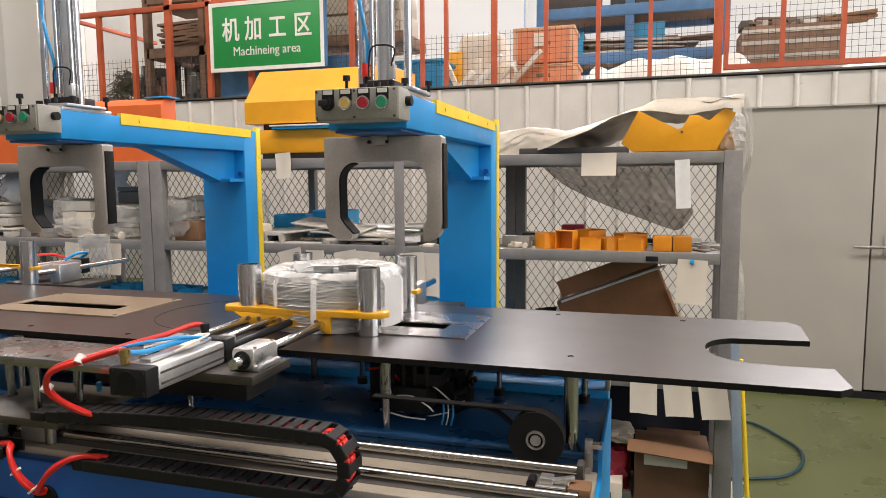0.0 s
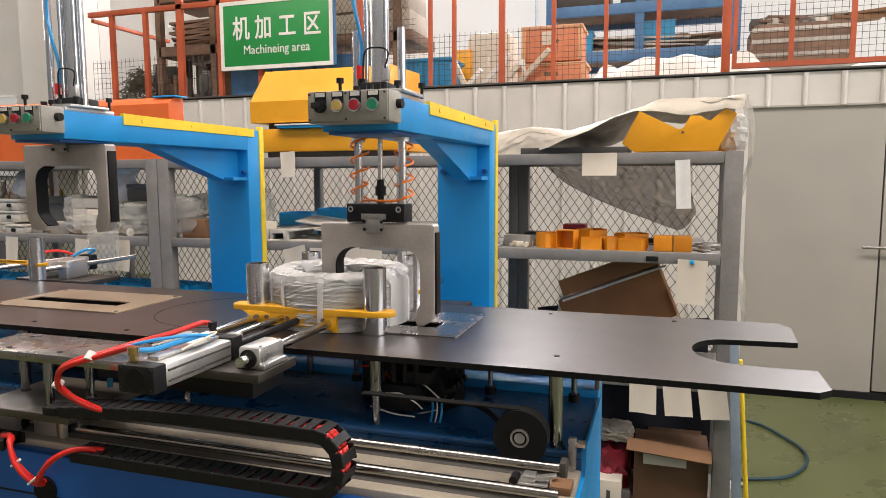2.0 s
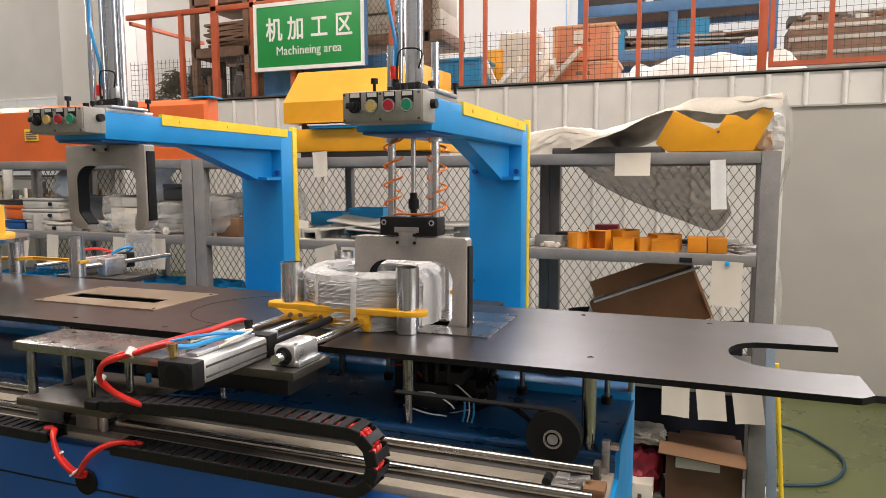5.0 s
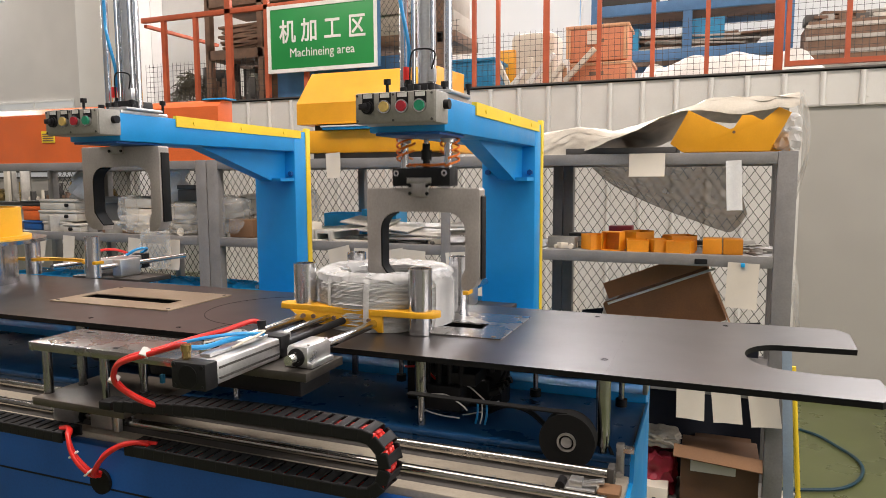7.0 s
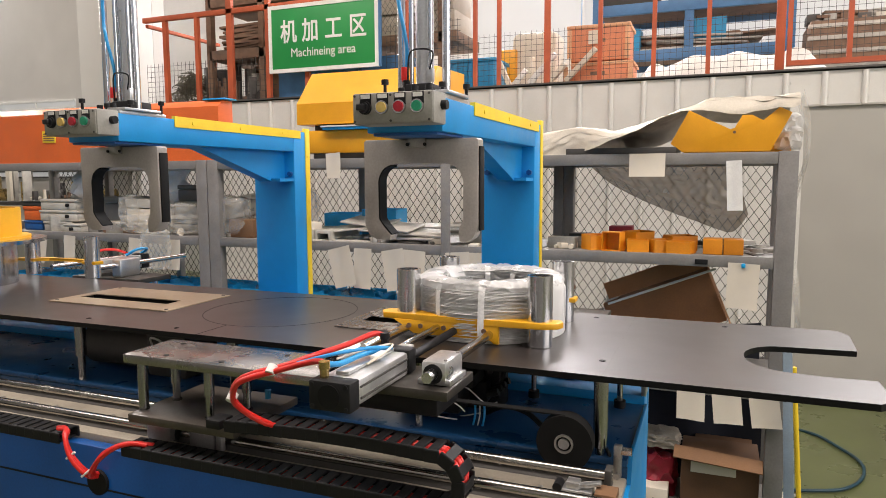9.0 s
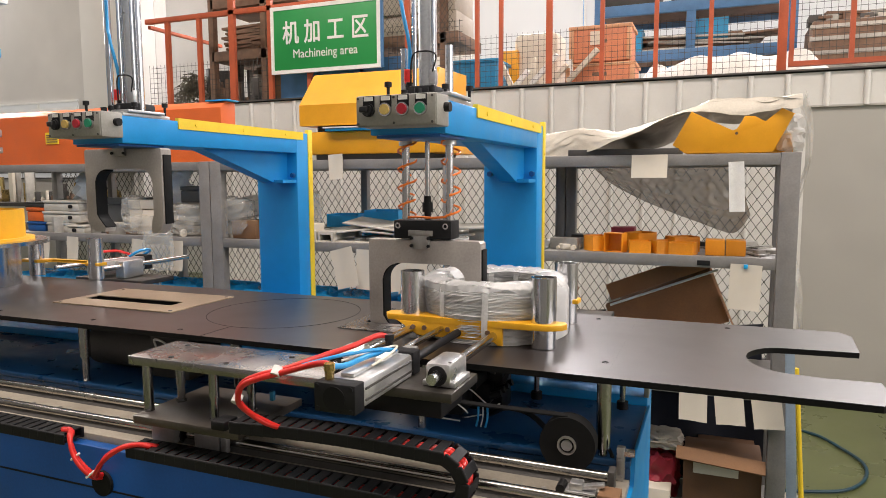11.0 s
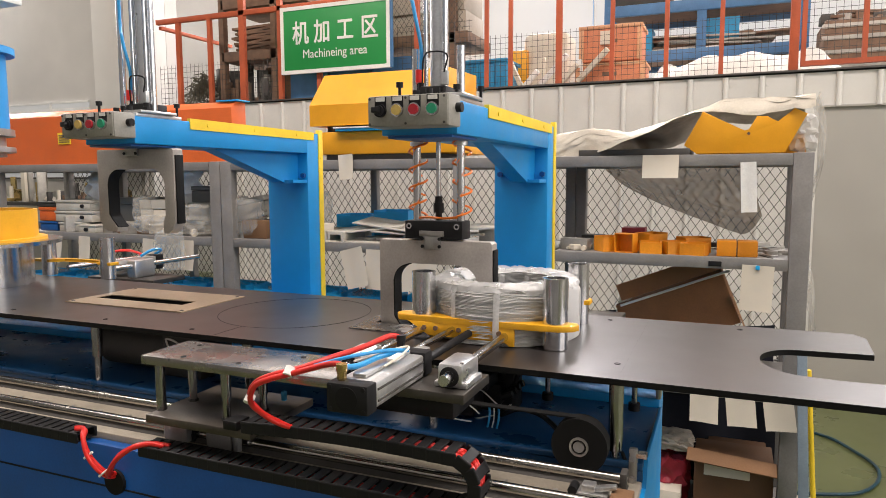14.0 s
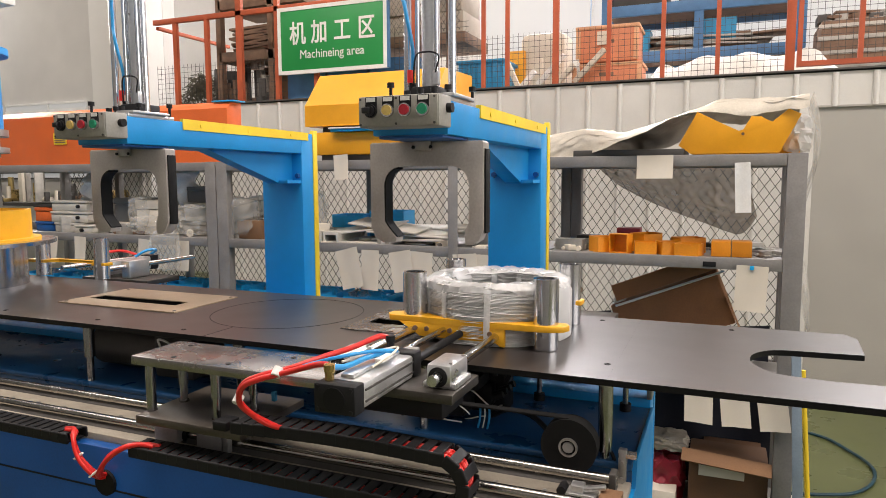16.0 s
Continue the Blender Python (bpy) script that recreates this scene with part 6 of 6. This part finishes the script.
solo("crate_label", box((-1.04, 6.035, 2.73), (-0.93, 6.047, 2.84)), M["paper"], (-1, 6.04, 2.73), "pale label on a crate", "label")


def heap(x0, x1, y0, y1, z, h, seed, mat, label):
    def at(u, v):
        n1 = noise.noise(Vector((u * (x1 - x0) * 1.5, v * 2.0, seed))) + 0.5 * noise.noise(Vector((u * (x1 - x0) * 5, v * 6, seed)))
        edge = (1.25 - 0.45 * u) * min(1, 14 * u, 6 * (1 - u)) * min(1, 4 * v, 4 * (1 - v))
        return Vector((x0 + (x1 - x0) * u, y0 + (y1 - y0) * v, z + 0.01 + max(0.02, h * (0.7 + 0.5 * n1)) * edge))
    return solo("sack_mound", sheet(48, 16, at, 0.004), M[mat], ((x0 + x1) / 2, (y0 + y1) / 2, z), label, "sacks", "heaps of sacks")


heap(-0.74, 0.95, 6.15, 7.3, DZ, 0.29, 2, "bag", "long low mound of white woven sacks on the mezzanine")
heap(0.9, 3.2, 6.2, 7.3, DZ, 0.2, 9, "bag", "low mound of white woven sacks behind the gate")


def rack(x0, x1, y, levels, mat, label):
    s = thing("storage_rack", ((x0 + x1) / 2, y, DZ), label, "rack")
    for x in (x0, (x0 + x1) / 2, x1):
        for yy in (y, y + 0.7):
            part("upright", box((x - 0.045, yy - 0.04, DZ), (x + 0.045, yy + 0.04, 5.2), 0.004), M[mat], s)
    for z in levels:
        part("beam", box((x0, y - 0.05, z), (x1, y - 0.005, z + 0.11), 0.003), M[mat], s)
        part("beam", box((x0, y + 0.705, z), (x1, y + 0.75, z + 0.11), 0.003), M[mat], s)
        part("deck", box((x0, y, z + 0.06), (x1, y + 0.7, z + 0.09)), M["rust"], s)
    return s


rack(-1.22, 0.62, 7.6, (2.80, 3.28), "rack", "blue pallet racking with dark goods on the mezzanine")
for k in range(16):
    z = 2.895 + 0.022 * (k // 2)
    x = R.uniform(-0.7, 0.1)
    w = R.uniform(0.35, 0.6)
    solo("long_bar", box((x - w, 7.62 + 0.04 * (k % 3), z), (x + w, 7.95, z + 0.02), 0.002, turn=Euler((0, radians(R.uniform(-4, 4)), radians(R.uniform(-6, 6)))).to_matrix()), M["rust"] if k % 3 else M["scrap"], (x, 7.8, z),
         "rusty steel plate stacked on the rack", "steel plate", "plates on the rack")
bin_box(-0.15, 7.8, 3.0, 0.4, 0.3, 0.22, 0, "bluebin", "blue plastic bin on the rack", "blue bins on the mezzanine")
bin_box(-0.95, 7.75, 2.9, 0.35, 0.3, 0.25, 0, "bluebin", "blue plastic bin on the rack", "blue bins on the mezzanine")
for x in (-0.9, -0.2, 0.35):
    solo("dark_carton", box((x - 0.3, 7.62, 3.372), (x + 0.28, 8.2, 3.62), 0.01), M["scrap_dark"], (x, 7.9, 3.372), "dark goods stacked on the rack", "stack", "dark stacks on the rack")
rb = thing("ribbed_blue_bin", (-2.06, 6.2, DZ), "ribbed blue plastic crate on the mezzanine", "crate")
part("body", box((-2.28, 6.0, DZ), (-1.86, 6.4, DZ + 0.30), 0.006), M["bluebin"], rb)
part("rim", box((-2.30, 5.98, DZ + 0.28), (-1.84, 6.42, DZ + 0.31), 0.005), M["bluebin"], rb)
for k in range(9):
    part("rib", box((-2.275 + 0.05 * k, 5.988, DZ + 0.01), (-2.262 + 0.05 * k, 6.001, DZ + 0.28)), M["bluebin"], rb)
solo("grey_drum_box", box((-1.86, 6.55, DZ), (-1.42, 6.95, DZ + 0.62), 0.06), M["paper"], (-1.6, 6.7, DZ), "dull beige rounded tub on the mezzanine", "tub")
for k in range(7):
    x, a = -1.75 + 0.11 * k, R.uniform(-50, 60)
    solo("offcut", box((x - 0.02, 5.95 + 0.05 * (k % 3), DZ + 0.01), (x + 0.02, 6.0 + 0.05 * (k % 3), DZ + R.uniform(0.2, 0.38)), 0.003, turn=Euler((radians(12), radians(a), 0)).to_matrix()), M["white"] if k % 2 else M["paper"],
         (x, 6, DZ), "pale board offcut that leans in a heap", "offcut", "board offcuts")
solo("yellow_offcut", box((-1.98, 6.5, DZ), (-1.8, 6.6, DZ + 0.46), 0.01), M["hood"], (-1.9, 6.5, DZ), "yellow painted offcut on the mezzanine", "offcut")
for k in range(9):
    z = 2.952 + 0.03 * (k // 3)
    x = 1.0 + 0.28 * (k % 3) + R.uniform(-0.08, 0.08)
    solo("timber_offcut", box((x - 0.22, 7.02, z), (x + 0.22, 7.12, z + 0.026), 0.003, turn=Euler((0, radians(R.uniform(-3, 3)), radians(R.uniform(-12, 12)))).to_matrix()), M[("rust", "scrap", "card")[k % 3]], (x, 7.1, z), "weathered timber offcut on the case", "offcut", "timber offcuts")
for z in (2.66, 2.78, 2.88):
    solo("case_batten", box((0.70, 6.885, z), (1.52, 6.899, z + 0.035), 0.003), M["scrap"], (1.1, 6.89, z), "weathered batten across the brown case", "batten", "case battens")
solo("brown_case", box((0.72, 6.9, 2.60), (1.5, 7.5, 2.95), 0.01), M["rust"], (1.1, 7.2, DZ), "rust-brown case on pallets on the mezzanine", "case")
for k in range(4):
    solo("pallet_board", box((0.55, 6.85 + 0.02 * k, DZ + 0.06 * k), (1.8, 7.5, DZ + 0.045 + 0.06 * k), 0.004), M["scrap"], (1.1, 7.2, DZ + 0.06 * k), "weathered board under the case", "board", "pallet boards")
for k in range(6):
    x = 0.75 + 0.13 * k
    solo("small_case", box((x - 0.05, 7.0, 2.952), (x + 0.05, 7.2, 2.952 + R.uniform(0.05, 0.16)), 0.005), M[("scrap_dark", "scrap", "rust")[k % 3]], (x, 7.1, 2.952), "small grey case on the brown case", "case", "small cases")
# brown rack with stacked plates behind the corner railing
bk = thing("brown_rack", (-4.0, 6.3, DZ), "rusty brown rack with stacked plates on the mezzanine", "rack")
for x in (-4.95, -4.3, -2.35):
    part("upright", box((x - 0.03, 5.95, DZ), (x + 0.03, 6.02, 4.2)), M["rust"], bk)
for x1, z in ((-2.2, 2.83), (-3.9, 3.36)):
    part("deck", box((-4.95, 5.95, z), (x1, 6.6, z + 0.10), 0.004), M["rust"], bk)
for k in range(9):
    part("stacked_plate", box((-4.85 + R.uniform(0, 0.1), 5.98, 2.935 + 0.028 * k), (-4.1 + R.uniform(-0.1, 0.1), 6.5, 2.958 + 0.028 * k), turn=Euler((0, radians(R.uniform(-6, 2)), radians(R.uniform(-4, 4)))).to_matrix()), M["rust"], bk)
for j in range(3):
    for k in range(4):
        x, z = -3.26 + 0.255 * k + R.uniform(-0.01, 0.01), 2.932 + 0.20 * j
        if (j, k) != (1, 2):
            part("carton", box((x, 6.0 + R.uniform(0, 0.03), z), (x + 0.245, 6.5, z + 0.196), 0.004), M["pale_carton"], bk, "pale grey-brown carton on the rack")
part("carton", box((-2.75, 6.0, 3.134), (-2.51, 6.5, 3.328), 0.004), M["white"], bk, "white carton on the rack")
part("rack_netting", diamond(-3.5, -2.24, 2.94, 4.1, 5.93, 0.05, 0.07), M["mesh"], bk, "diamond-mesh front of the rack")
part("brown_panel", box((-4.5, 6.2, DZ), (-4.15, 6.4, 2.82), 0.004), M["card"], bk)
for x in (-3.75, -3.3, -2.85):
    bin_box(x, 5.9, DZ, 0.42, 0.3, 0.36, 0, "rack", "dark blue bin on the mezzanine", "dark blue bins")
clutter(60, -5.3, -4.4, 6.05, 6.4, DZ, 31, ("scrap_dark", "rust", "scrap"), 0.5, "swarf", "tangled dark scrap on the mezzanine", "mezzanine scrap")

tangle = bmesh.new()
tr = random.Random(91)
for k in range(220):
    th, ph, q = tr.uniform(0, 6.28), tr.uniform(0, 1.57), tr.uniform(0.5, 1.0)
    c0 = Vector((-5.25 + 0.25 * q * math.cos(th) * math.cos(ph), 6.02 + 0.16 * q * math.sin(th) * math.cos(ph), DZ + 0.015 + 0.36 * q * math.sin(ph)))
    pts = [c0 + Vector((tr.uniform(-0.07, 0.07), tr.uniform(-0.05, 0.05), max(-c0.z + DZ + 0.01, tr.uniform(-0.05, 0.05)))) for _ in range(4)]
    hose(pts, 0.004, 4, tangle, 4)
solo("wire_tangle", tangle, M["swarf"], (-5.25, 6.0, DZ), "bushy tangle of dark olive wire on the mezzanine", "scrap wire")
# far shelving seen through the netting at the far end
fr = thing("far_workbench", (-8.5, 6.2, 0), "far workbench crowded with small machine parts", "workbench")
part("top", box((-10.5, 5.8, 1.30), (-6.6, 6.5, 1.34)), M["scrap_dark"], fr)
part("shelf", box((-10.5, 6.3, 1.72), (-6.6, 6.55, 1.75)), M["scrap"], fr)
for x in (-10.4, -8.5, -6.7):
    part("leg", box((x - 0.03, 5.85, 0), (x + 0.03, 5.91, 1.30)), M["scrap_dark"], fr)
    part("upright", box((x - 0.03, 6.5, 1.34), (x + 0.03, 6.56, 2.0)), M["scrap"], fr)
clutter(60, -10.3, -6.8, 5.85, 6.4, 1.345, 41, ("scrap", "rust", "brass", "scrap_dark", "paper"), 0.4, "bench_part", "small machine part on the far workbench", "parts on the far workbench")
clutter(30, -10.3, -6.8, 6.32, 6.5, 1.755, 42, ("scrap", "rust", "bluebin", "scrap_dark", "paper"), 0.3, "bench_part", "small machine part on the far workbench", "parts on the far workbench")
clutter(26, -3.9, -2.65, 3.14, 3.4, D1, 51, ("scrap", "paper", "scrap_dark", "rust", "steel"), 0.12)
clutter(24, -2.5, -1.95, 3.14, 3.45, D1, 52, ("scrap", "paper", "scrap_dark", "rust"), 0.10)
clutter(16, -1.95, -0.9, 3.12, 3.3, D1, 53, ("scrap", "paper", "steel", "scrap"), 0.05)


# ---- what moves ----
def motions():
    slide = [(0, -0.036), (0.1, -0.016), (0.2, -0.003), (0.3, 0), (7.9, 0), (8.0, 0.004), (8.1, 0.03), (8.2, 0.066), (8.3, 0.10), (8.4, 0.133), (8.5, 0.165), (8.6, 0.198), (8.7, 0.231), (8.8, 0.264), (8.9, 0.292),
             (9.0, 0.306), (9.1, 0.308), (16, 0.308)]
    for ob in (FRONT, REAR, COIL):
        b = BASE[ob]
        walk(ob, [(t, pose(b.x + d, b.y, b.z)) for t, d in slide])
    for k, ob in enumerate(LINKS):
        # arc length is counted from the fixed end
        s = (k + 0.5) * PITCH
        walk(ob, [(t, link_pose(s, d)) for t, d in slide])
    lift = [(0, 0), (1.1, 0), (1.2, 0.018), (1.3, 0.034), (1.4, 0.058), (1.5, 0.086), (1.6, 0.112), (1.7, 0.143), (1.8, 0.168), (1.9, 0.193), (2.0, 0.221), (2.1, 0.240), (2.2, 0.249), (2.3, 0.256), (6.7, 0.256),
            (6.8, 0.200), (6.9, 0.163), (7.0, 0.126), (7.1, 0.095), (7.2, 0.06), (7.3, 0.035), (7.4, 0.006), (7.5, 0), (9.3, 0), (9.5, 0.03), (10.0, 0.17), (10.3, 0.240), (10.5, 0.256), (15.3, 0.256),
            (15.4, 0.222), (15.5, 0.152), (15.6, 0.133), (15.7, 0.105), (15.8, 0.06), (15.9, 0.022), (16, 0)]
    walk(GRIPPER, [(t, pose(0, 0, -d)) for t, d in lift])
    for ob, share in TURNS:
        walk(ob, [(t, pose(0, 0, -d * share)) for t, d in lift])


motions()
